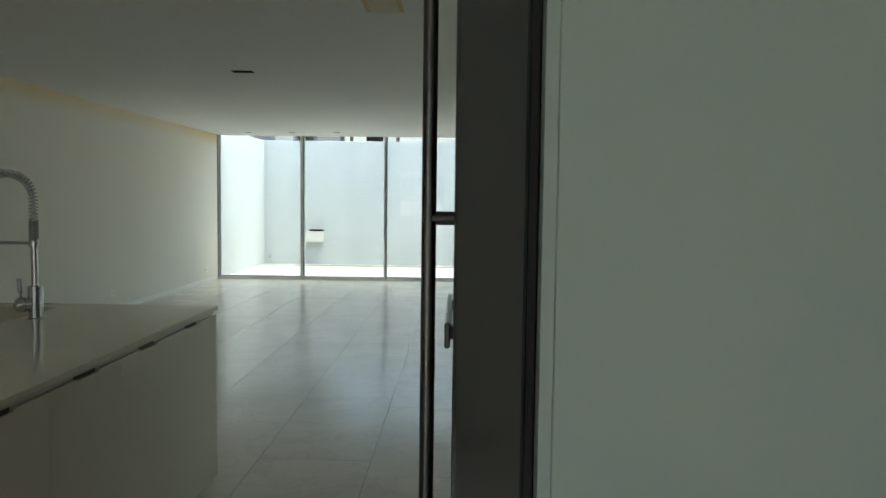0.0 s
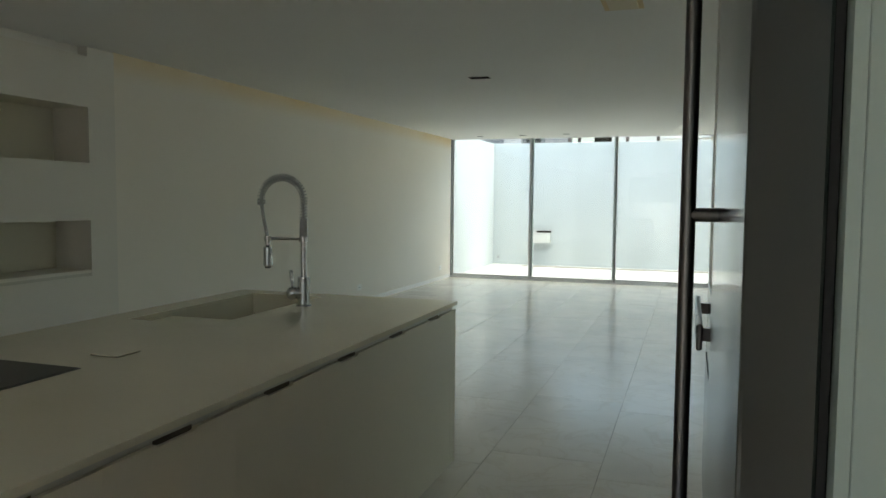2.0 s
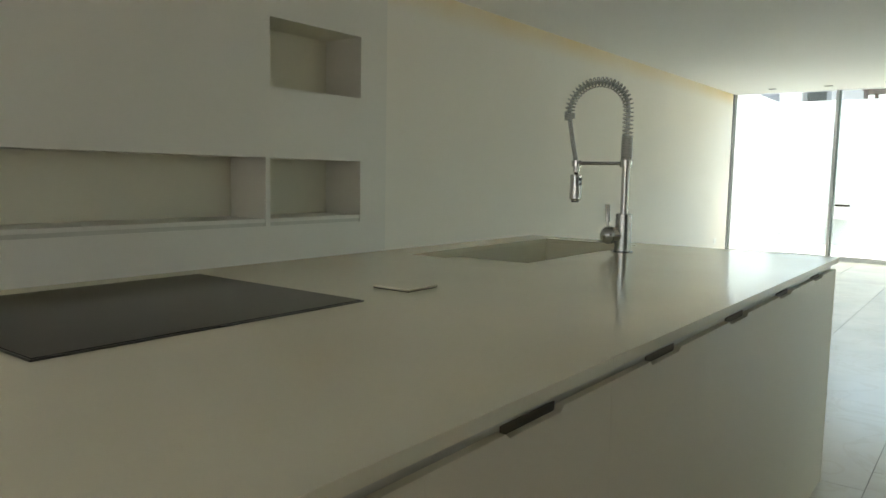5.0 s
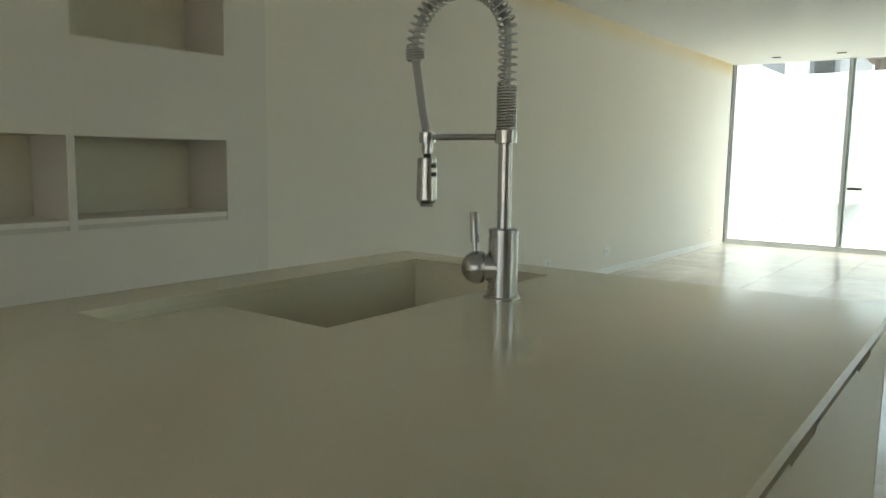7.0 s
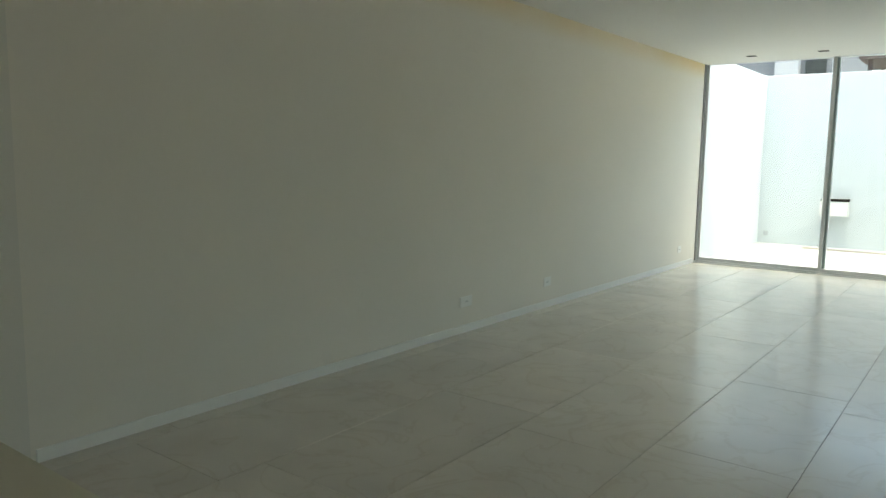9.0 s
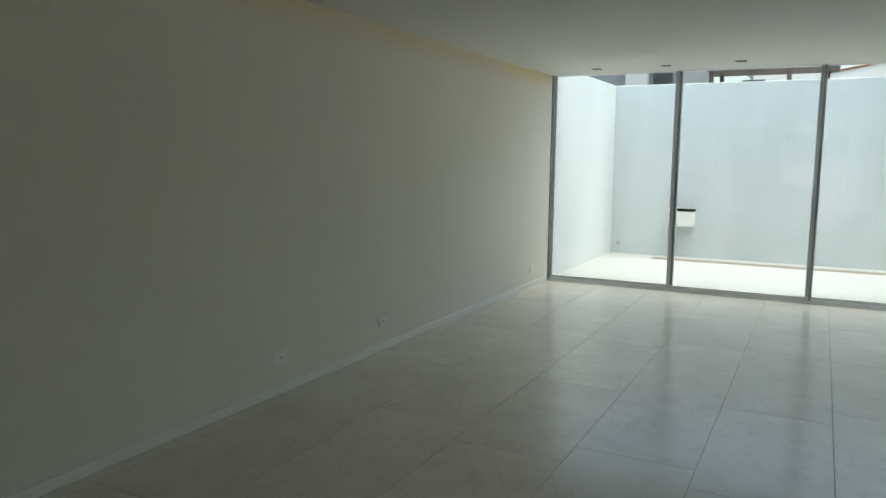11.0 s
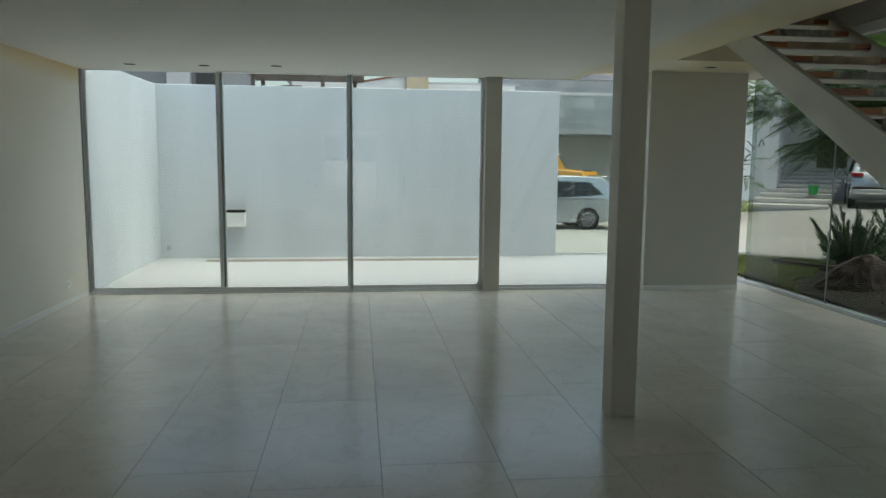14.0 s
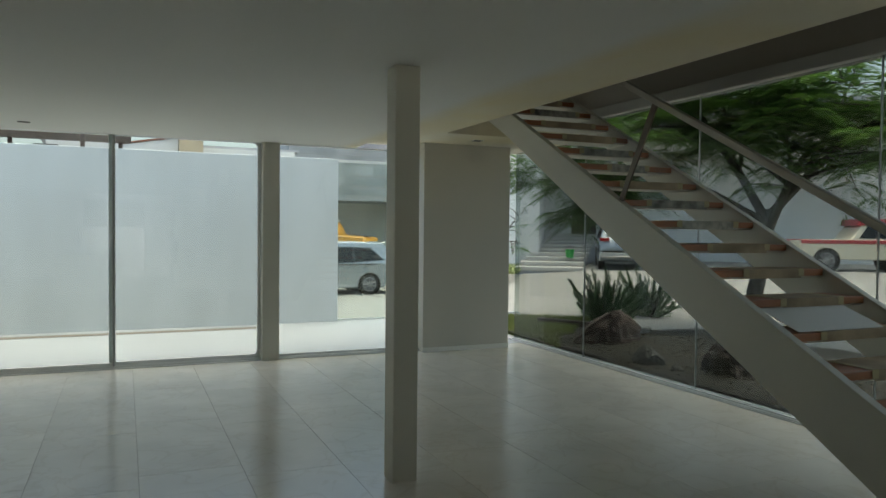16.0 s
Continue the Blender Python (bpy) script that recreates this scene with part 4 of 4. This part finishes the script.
# ---- trees ----
def tree(name, x, y, z0, limbs, whorls, seed, label, trunk_r=0.14, spread=0.75, leaf=1.0, fork_at=(0.12, -0.1, 1.45), hanging=()):
    """limbs: end points of main limbs; whorls of drooping feathered fronds sit on their outer halves."""
    rnd = random.Random(seed)
    t = thing(name, (x, y, z0), label, "tree")
    base = Vector((x, y, z0))
    fork = base + Vector(fork_at)
    part("trunk", tube([base + Vector((0, 0, -0.2)), base.lerp(fork, 0.3) + Vector((-0.03, 0.02, 0)), base.lerp(fork, 0.65) + Vector((0.03, 0, 0)), fork], [trunk_r * 1.25, trunk_r, trunk_r * 0.9, trunk_r * 0.75], 14), M_BARK, t, smooth=True)
    tips = []
    for end in limbs:
        e = Vector(end)
        mid = fork.lerp(e, 0.5) + Vector((rnd.uniform(-0.25, 0.25), rnd.uniform(-0.25, 0.25), 0.28))
        stout = len(tips) % 112 == 0
        start = fork + Vector((0, 0, -rnd.uniform(0.02, 0.2) * fork_at[2]))
        if not stout:
            start = along(main, rnd.uniform(0.25, 0.6) * sum((b - a).length for a, b in zip(main, main[1:])))[0]
            mid = start.lerp(e, 0.5) + Vector((rnd.uniform(-0.2, 0.2), rnd.uniform(-0.2, 0.2), 0.22))
        pts = [start, start.lerp(mid, 0.5) + Vector((0, 0, 0.08)), mid, mid.lerp(e, 0.5) + Vector((0, 0, 0.08)), e]
        if stout:
            main = pts
        limb = part("limb", tube(pts, [v * trunk_r * (1.0 if stout else 0.45) for v in (0.6, 0.46, 0.34, 0.2, 0.08)], 8), M_BARK, t, smooth=True)
        reach = sum((b - a).length for a, b in zip(pts, pts[1:]))
        bm = bmesh.new()
        for q in range(8):
            p, d = along(pts, (0.42 + 0.575 * q / 7) * reach)
            out = Vector((rnd.uniform(-1, 1), rnd.uniform(-1, 1), rnd.uniform(-0.25, 0.55))).normalized() * rnd.uniform(0.45, 1.0) * spread
            tube([p, p + out * 0.5 + Vector((0, 0, 0.05)), p + out], [0.013, 0.008, 0.004], 5, bm)
            tips += [(p + out, out), (p + out * 0.7, out)]
        part("twigs", bm, M_BARK, limb)
    rnd.shuffle(tips)
    V, F = [], []
    tips = [(Vector(h), Vector((-0.3, 0.1, -0.2))) for h in hanging] + tips
    for i in range(whorls):
        tip, out = tips[i % len(tips)]
        p = tip + Vector((rnd.gauss(0, 0.07), rnd.gauss(0, 0.07), rnd.gauss(0, 0.05)))
        count = rnd.randint(5, 8)
        turn = rnd.uniform(0, 6.28)
        for f in range(count):
            a = turn + 6.28 * f / count + rnd.uniform(-0.3, 0.3)
            d = (Vector((math.cos(a), math.sin(a), rnd.uniform(-0.15, 0.5))) + out.normalized() * 0.4).normalized()
            L = rnd.uniform(0.32, 0.58) * leaf
            sd = d.cross(Vector((0, 0, 1))).normalized()
            for j in range(12):
                u = 0.12 + 0.88 * (j + 0.5) / 12
                q = p + d * L * u - Vector((0, 0, 0.48 * L * u * u))
                ln = L * 0.25 * math.sin(math.pi * (0.12 + 0.80 * u)) + 0.012
                w = d * 0.0125 * leaf
                for sg in (-1, 1):
                    end = q + sd * sg * ln + d * ln * 0.55 - Vector((0, 0, ln * rnd.uniform(0.15, 0.5)))
                    k = len(V)
                    m_ = q.lerp(end, 0.5)
                    V += [q, m_ - w, end, m_ + w]
                    F.append((k, k + 1, k + 2, k + 3))
    me = bpy.data.meshes.new("crown")
    me.from_pydata([v - base for v in V], [], F)
    me.materials.append(M_LEAF)
    cr = new("crown", me)
    cr.parent = t
    tagged(cr, "feathery dark green leaves", kind="stuff")
    return t


tree("feathery_tree", 9.2, 13.9, -0.05,
     [(7.5, 14.2, 4.2), (7.2, 14.9, 3.6), (7.4, 13.4, 4.2), (7.6, 12.6, 4.3), (8.2, 12.1, 4.2), (8.9, 12.0, 3.9), (8.7, 11.4, 3.4), (9.3, 12.4, 3.1), (8.6, 13.8, 4.0), (7.6, 14.0, 3.1), (7.7, 11.9, 3.5), (8.8, 11.3, 2.6), (10.0, 11.4, 3.4), (9.3, 10.5, 2.6), (10.2, 10.6, 3.9), (10.8, 14.6, 4.6), (10.6, 13.0, 4.3), (9.6, 15.6, 4.4), (8.3, 15.8, 3.6), (6.9, 15.4, 3.3), (5.1, 15.2, 2.9), (5.35, 15.0, 2.65), (5.7, 14.85, 2.45), (6.0, 14.75, 1.95), (6.5, 14.35, 1.95)],
     640, 21, "spreading feathery-leaved tree in front of the side glazing", spread=0.75, leaf=1.1, fork_at=(0.12, -0.2, 2.05),
     hanging=[(5.24, 15.13, 2.75), (5.15, 15.2, 2.6), (5.36, 15.06, 2.45), (5.3, 15.0, 2.65), (5.67, 14.88, 2.4), (5.85, 14.8, 2.3), (5.98, 14.7, 1.85), (6.42, 14.4, 1.9)])
tree("feathery_tree", 6.1, 18.1, -0.1, [(5.9, 17.3, 1.95), (6.3, 17.4, 1.65), (6.2, 17.2, 1.1), (6.7, 17.5, 1.95), (5.7, 17.0, 1.45)], 6, 33, "young feathery-leaved tree with thin bare twigs", 0.03, 0.42, 0.5, (0.05, -0.2, 0.7))

# ---- neighbouring white house with steps ----
ANG = math.atan2(FD.x, FD.y)


def rot_box(a0, a1, b0, b1, z0, z1, bevel=0.0):
    bm = box(b0, b1, a0, a1, z0, z1, bevel)
    bmesh.ops.transform(bm, matrix=Matrix.Translation((CX, CY, 0)) @ Matrix.Rotation(-ANG, 4, "Z"), verts=bm.verts)
    return bm


nh = thing("white_house", place(35, 2, 0.1), "modern white rendered house across the driveway", "house")
part("wing", rot_box(29.0, 36.0, -3.2, -1.25, -0.3, 6.4), M_HOUSE, nh)
part("wall", rot_box(35.0, 36.0, -1.245, 0.0, -0.3, 6.4), M_HOUSE, nh)
part("wall", rot_box(35.0, 36.0, 1.15, 14.0, -0.3, 6.4), M_HOUSE, nh)
part("wall", rot_box(35.0, 36.0, 0.005, 1.145, 3.55, 6.4), M_HOUSE, nh)
part("roof", rot_box(28.8, 36.4, -3.4, 14.2, 6.405, 6.6), M_GREYL, nh)
part("door", rot_box(35.3, 35.36, 0.005, 1.145, 1.38, 3.545), M_DOORW, nh, "dark wooden entrance door")
part("door_frame", rot_box(35.36, 35.9, 0.005, 1.145, 1.3, 3.545), M_DARK, nh)
sp_ = thing("entrance_steps", place(30, -0.5, 0.1), "floating concrete entrance steps of the white house", "steps")
for k in range(9):
    a = 26.0 + 0.97 * k
    part("step", rot_box(a, a + 1.10, -1.95 + 0.12 * k, 0.42 + 0.09 * k, 0.18 + 0.145 * k, 0.30 + 0.145 * k, 0.01), M_STEP, sp_)
    part("riser", rot_box(a + 0.06, a + 1.06, -1.85 + 0.12 * k, 0.35 + 0.09 * k, -0.2, 0.179 + 0.145 * k), M_GREYL, sp_, "recessed dark riser")
bk = place(27.9, -0.05, 0.59)
bu = thing("green_bucket", bk, "small green plastic bucket on the entrance steps", "bucket")
part("pail", tube([bk, bk + Vector((0, 0, 0.30))], [0.13, 0.17], 18), M_BUCKET, bu)
part("rim", tube([bk + Vector((0, 0, 0.27)), bk + Vector((0, 0, 0.302))], 0.182, 18), M_BUCKET, bu)
part("handle", tube([bk + Vector((0.18 * math.cos(a), 0.02, 0.30 + 0.12 * math.sin(a))) for a in [math.pi * i / 10 for i in range(11)]], 0.008, 6), M_DARK, bu)
v, f = blades(5000, (0, 1), (0, 1), 0.2, 11)
me = bpy.data.meshes.new("lawn")
me.from_pydata([place(24.5 + 5.5 * b_, -6.0 + 4.2 * a_, 0.12 + c_) for a_, b_, c_ in v], [], f)
me.materials.append(M_GRASS)
tagged(new("lawn", me), "strip of lawn beside the entrance steps", "grass", kind="stuff")

# ---- houses beyond the courtyard wall ----
gb = thing("grey_house", (-6.5, 30, 0), "dark grey rendered house beyond the courtyard wall", "house")
part("wall", box(-10.5, -5.35, 29.0, 36, -1.2, 7.5), M_GREYB, gb)
part("pilaster", box(-6.95, -6.25, 28.7, 28.998, -1.2, 7.5), M_GREYL, gb, "light grey vertical band")
part("window", box(-6.1, -5.5, 28.94, 28.998, 3.4, 4.9), M_CARGLASS, gb)
part("roof", box(-10.7, -5.2, 28.6, 36.2, 7.505, 7.7), M_GREYL, gb)
wh = thing("terrace_house", (1, 36, 0), "low white house with a terracotta coping and stone chimney", "house")
part("wall", box(-3.6, 5.6, 35.0, 40, -1.2, 4.75), M_HOUSE, wh)
part("parapet", prism([(-1.1, 4.3), (0.96, 4.3), (0.96, 5.0), (-1.1, 4.64)], "y", 34.3, 34.6), M_HOUSE, wh)
part("coping", prism([(-1.15, 4.65), (0.96, 5.01), (0.96, 5.07), (-1.15, 4.71)], "y", 34.25, 34.65), M_TERRA, wh, "sloping terracotta coping")
part("chimney", box(0.97, 1.85, 34.0, 34.6, -1.2, 6.4), M_STONEB, wh, "yellow stone chimney block")
part("roof", box(-3.8, 5.8, 35.06, 40.2, 4.755, 4.85), M_GREYL, wh)
pg = thing("pergola", (-2.0, 27.5, 0), "dark brown steel pergola over a roof terrace", "pergola")
for x, y in ((-4.05, 27.0), (-2.0, 27.0), (-1.05, 29.4), (-4.05, 29.4)):
    part("post", box(x - 0.06, x + 0.06, y - 0.06, y + 0.06, -1.0, 4.198), M_BROWN, pg)
part("roof", prism([(-4.3, 26.7), (-0.75, 27.4), (-0.75, 29.6), (-4.3, 29.6)], "z", 4.20, 4.28), M_BROWN, pg)
part("screen", box(-3.4, -2.75, 28.9, 29.0, 3.2, 4.0), M_DARK, pg, "dark window under the pergola")
sl = thing("slate_house", (12, 40, -0.9), "house with grey slate cladding over an open carport", "house")
part("upper_storey", box(5.8, 22.0, 37.2, 46.0, 2.88, 9.0), M_SLATE, sl)
part("carport_wall", box(6.0, 22.0, 40.2, 40.6, -1.0, 2.875), M_CARPORT, sl, "pale carport back wall")
part("side_wall", box(5.8, 5.995, 39.4, 40.6, -1.0, 2.875), M_CARPORT, sl)
part("roof", box(5.7, 22.1, 37.1, 46.1, 9.005, 9.15), M_GREYL, sl)


setting("driveway_slab", box(1.0, 22.0, 33.6, 40.19, -1.5, 0.1, 0.01), M_STEP, "raised concrete carport slab", "driveway")


# ---- vehicles ----
def wheel(parent, x, y, r, w):
    s = 1 if y > 0 else -1
    ty = part("tyre", tube([(x, y - w / 2 * s, r), (x, y - w / 2.4 * s, r), (x, y + w / 2.4 * s, r), (x, y + w / 2 * s, r)], [r * 0.9, r, r, r * 0.88], 24), M_TYRE, parent)
    bm = bmesh.new()
    for k in range(9):
        a = 2 * math.pi * k / 9
        tube([(x, y + (w / 2 + 0.004) * s, r), (x + 0.62 * r * math.cos(a), y + (w / 2 + 0.008) * s, r + 0.62 * r * math.sin(a))], [0.032, 0.026], 6, bm)
    tube([(x + 0.64 * r * math.cos(a), y + (w / 2 + 0.006) * s, r + 0.64 * r * math.sin(a)) for a in [2 * math.pi * k / 24 for k in range(25)]], 0.02, 6, bm, False)
    part("rim", bm, M_RIM, ty, "alloy rim")
    return ty


def car(name, label, m, L, W, profile, belt, body_mat, windows, wheels, r, top_mat=None, lamps=(), extra=(), slanted=()):
    """profile: outline of (x, z), rear at x = 0, nose at x = L; the sides lean in over the belt line."""
    t = thing(name, (0, 0, 0), label, "car")
    bm = bmesh.new()
    rings = []
    ycuts = (-1, -0.93, -0.5, 0.5, 0.93, 1)
    for c in ycuts:
        ring = []
        for x, z in profile:
            lean = 1 - 0.17 * max(0, (z - belt)) / (max(p[1] for p in profile) - belt)
            inset = 0.035 if abs(c) == 1 else 0
            cz = sum(p[1] for p in profile) / len(profile)
            ring.append(bm.verts.new((x + (0.03 if x < L / 2 else -0.03) * (abs(c) == 1), c * W / 2 * lean, z - inset * (1 if z > cz else -1) * 0.8)))
        rings.append(ring)
    n = len(profile)
    for a, b in zip(rings, rings[1:]):
        for k in range(n):
            bm.faces.new((a[k], a[(k + 1) % n], b[(k + 1) % n], b[k])).smooth = True
    bm.faces.new(rings[0])
    bm.faces.new(list(reversed(rings[-1])))
    bmesh.ops.recalc_face_normals(bm, faces=bm.faces)
    top = max(p[1] for p in profile)
    part("body", bm, body_mat, t)
    for poly in windows:
        for s in (-1, 1):
            bm = bmesh.new()
            vs = [bm.verts.new((x, s * (W / 2 * (1 - 0.17 * max(0, z - belt) / (top - belt)) + 0.006), z)) for x, z in poly]
            bm.faces.new(vs)
            bmesh.ops.solidify(bm, geom=bm.faces[:], thickness=0.01)
            part("side_window", bm, M_CARGLASS, t, "dark tinted side window")
    for x in wheels:
        for s in (-1, 1):
            wa = part("wheel_arch", tube([(x, s * (W / 2 - 0.10), r), (x, s * (W / 2 + 0.004), r)], r * 1.16, 24), M_DARK, t, "dark wheel arch")
            wheel(t, x, s * (W / 2 - 0.10), r, 0.22)
    for x0, x1, y0, y1, z0, z1, mat, nm in lamps:
        for s in (-1, 1):
            part(nm, box(x0, x1, min(s * y0, s * y1), max(s * y0, s * y1), z0, z1, 0.01), mat, t)
    for x0, x1, y0, y1, z0, z1, mat, nm in extra:
        part(nm, box(x0, x1, y0, y1, z0, z1, 0.012), mat, t)
    for outline, half, mat, nm in slanted:
        bm = bmesh.new()
        sides = [[bm.verts.new((x, s * half * (1 - 0.12 * (z - outline[0][1])), z)) for x, z in outline] for s in (-1, 1)]
        k = len(outline)
        for i in range(k):
            bm.faces.new((sides[0][i], sides[0][(i + 1) % k], sides[1][(i + 1) % k], sides[1][i]))
        bm.faces.new(sides[0])
        bm.faces.new(list(reversed(sides[1])))
        bmesh.ops.recalc_face_normals(bm, faces=bm.faces)
        part(nm, bm, mat, t)
    t.matrix_world = m
    return t


# minivan: rear towards +x in the place, nose towards -x
van_prof = [(0.05, 0.35), (0.0, 0.75), (0.10, 1.05), (0.28, 1.55), (0.48, 1.70), (1.4, 1.755), (2.7, 1.74), (3.35, 1.62), (4.15, 1.10), (4.85, 0.98), (5.1, 0.75), (5.1, 0.35), (4.6, 0.22), (0.5, 0.22)]
car("minivan", "silver minivan parked in the street", pose(7.49, 28.5, ground_z(5, 28.5), 0, 0, 180), 5.1, 2.0, van_prof, 1.0, M_SILVER,
    [[(0.46, 1.14), (1.48, 1.07), (1.48, 1.56), (0.92, 1.54)], [(1.50, 1.07), (2.49, 1.06), (2.49, 1.57), (1.50, 1.57)], [(2.51, 1.06), (3.85, 1.05), (3.2, 1.54), (2.51, 1.57)]],
    (0.98, 3.95), 0.335,
    lamps=[(0.02, 0.24, 0.80, 0.99, 0.92, 1.14, M_LAMP, "tail_lamp")],
    extra=[(0.02, 0.06, -0.7, 0.7, 1.12, 1.5, M_CARGLASS, "rear_window"), (0.7, 2.5, 0.996, 1.006, 0.99, 1.008, M_DARK, "door_rail"), (0.7, 2.5, -1.006, -0.996, 0.99, 1.008, M_DARK, "door_rail"), (1.25, 1.40, 0.99, 1.012, 0.93, 0.96, M_RIM, "door_handle"), (-0.03, 0.1, -0.9, 0.9, 0.35, 0.62, M_SILVER, "rear_bumper"), (1.3, 3.4, 0.985, 1.003, 0.24, 0.34, M_SILVER, "side_sill"), (0.28, 0.5, -0.75, 0.75, 1.69, 1.735, M_SILVER, "roof_spoiler")])
suv_prof = [(0.05, 0.40), (0.0, 0.62), (0.05, 0.95), (0.22, 1.12), (0.55, 1.60), (0.9, 1.69), (2.6, 1.66), (3.4, 1.12), (4.35, 0.98), (4.6, 0.7), (4.58, 0.4), (4.2, 0.26), (0.4, 0.26)]
sc = Vector((15.03, 25.03, 0))
car("suv_car", "grey-blue sport utility car parked on the driveway", pose(sc.x, sc.y, ground_z(sc.x, sc.y), 0, 0, 90 - math.degrees(ANG)), 4.6, 1.86, suv_prof, 1.0, M_SUV,
    [[(0.75, 1.08), (1.6, 1.08), (1.6, 1.50), (0.95, 1.50)], [(1.68, 1.08), (2.5, 1.08), (2.4, 1.52), (1.68, 1.52)], [(2.58, 1.08), (3.2, 1.08), (2.6, 1.48)]],
    (0.85, 3.65), 0.35,
    lamps=[(-0.005, 0.2, 0.60, 0.925, 1.0, 1.11, M_LAMP, "tail_lamp")],
    extra=[(-0.05, 0.15, -0.88, 0.88, 0.42, 0.60, M_ALUD, "rear_bumper"), (-0.065, -0.04, -0.82, 0.82, 0.44, 0.48, M_RIM, "bumper_trim"), (-0.02, 0.12, -0.86, 0.86, 0.60, 0.66, M_DARK, "bumper_gap"), (-0.015, 0.03, -0.26, 0.26, 0.80, 0.91, M_SHEET, "number_plate"), (-0.012, 0.03, -0.4, 0.4, 0.93, 0.96, M_RIM, "chrome_strip"), (0.45, 0.62, -0.7, 0.7, 1.62, 1.69, M_SUV, "roof_spoiler")],
    slanted=[([(0.225, 1.15), (0.26, 1.13), (0.55, 1.56), (0.515, 1.58)], 0.70, M_CARGLASS, "rear_window")])
jeep_prof = [(0.0, 0.45), (0.0, 1.15), (0.15, 1.78), (0.4, 1.84), (1.9, 1.82), (2.25, 1.20), (3.75, 1.10), (3.8, 0.6), (3.6, 0.4), (0.3, 0.4)]
car("off_road_car", "yellow off-road car with a white roof under the carport", pose(6.3, 38.1, 0.1, 0, 0, -40), 3.8, 1.75, jeep_prof, 1.15, M_YELLOW,
    [[(0.25, 1.22), (1.05, 1.22), (1.05, 1.68), (0.35, 1.68)], [(1.15, 1.22), (2.1, 1.22), (1.85, 1.68), (1.15, 1.68)]],
    (0.75, 3.05), 0.38, extra=[(0.1, 1.98, -0.74, 0.74, 1.80, 1.90, M_SHEET, "roof_panel"), (1.2, 1.32, -0.3, 0.3, 1.9, 1.99, M_DARK, "roof_rack"), (3.78, 3.92, -0.85, 0.85, 0.5, 0.72, M_DARK, "front_bumper"), (3.5, 3.7, -0.2, 0.2, 1.10, 1.17, M_DARK, "hood_latch")])
vt_prof = [(0.05, 0.5), (0.0, 0.75), (0.05, 1.10), (0.25, 1.70), (0.6, 1.80), (2.3, 1.78), (2.75, 1.14), (4.3, 1.08), (4.45, 0.85), (4.45, 0.55), (4.1, 0.42), (0.4, 0.42)]
vc = place(28.6, 12.4, 0)
car("vintage_truck", "cream and red vintage utility truck parked across the street", pose(vc.x, vc.y, ground_z(vc.x, vc.y), 0, 0, 180 - math.degrees(ANG)), 4.5, 1.85, vt_prof, 1.1, M_CREAM,
    [[(0.45, 1.18), (1.35, 1.18), (1.35, 1.62), (0.6, 1.62)], [(1.45, 1.18), (2.5, 1.18), (2.2, 1.62), (1.45, 1.62)]],
    (0.9, 3.55), 0.39,
    extra=[(0.2, 2.5, -0.84, 0.84, 1.63, 1.86, M_RED, "red_roof"), (0.02, 4.4, 0.90, 0.94, 0.98, 1.12, M_RED, "red_stripe"), (0.02, 4.4, -0.94, -0.90, 0.98, 1.12, M_RED, "red_stripe"), (-0.08, 0.05, -0.9, 0.9, 0.5, 0.66, M_RIM, "chrome_bumper"), (4.42, 4.55, -0.9, 0.9, 0.5, 0.66, M_RIM, "chrome_bumper"), (1.55, 1.72, 0.925, 0.95, 0.9, 0.94, M_RIM, "door_handle")])

# ---- floor tiles, the last ----
TW, TL = 0.635, 1.315
tile_bm = box(0.0015, TW - 0.0015, 0.0015, TL - 0.0015, -0.010, 0.0, 0.0008)
tile_me = bpy.data.meshes.new("tile")
tile_bm.to_mesh(tile_me)
tile_bm.free()
tile_me.materials.append(M_TILE)
for c in range(-6, 9):
    x = -0.845 + TW * c
    if x > 4.2:
        continue
    y0 = (9.27 if c % 2 == 0 else 9.035) - TL * 10
    for r in range(15):
        y = y0 + TL * r
        if y + TL < -2.6 or y > 13.1:
            continue
        lo, hi = max(y, -3.0), min(y + TL, 13.3)
        o = new("tile", tile_me)
        o.parent = floor
        o.location = (x, lo, 0.0)
        o.scale = (1, (hi - lo) / TL, 1)
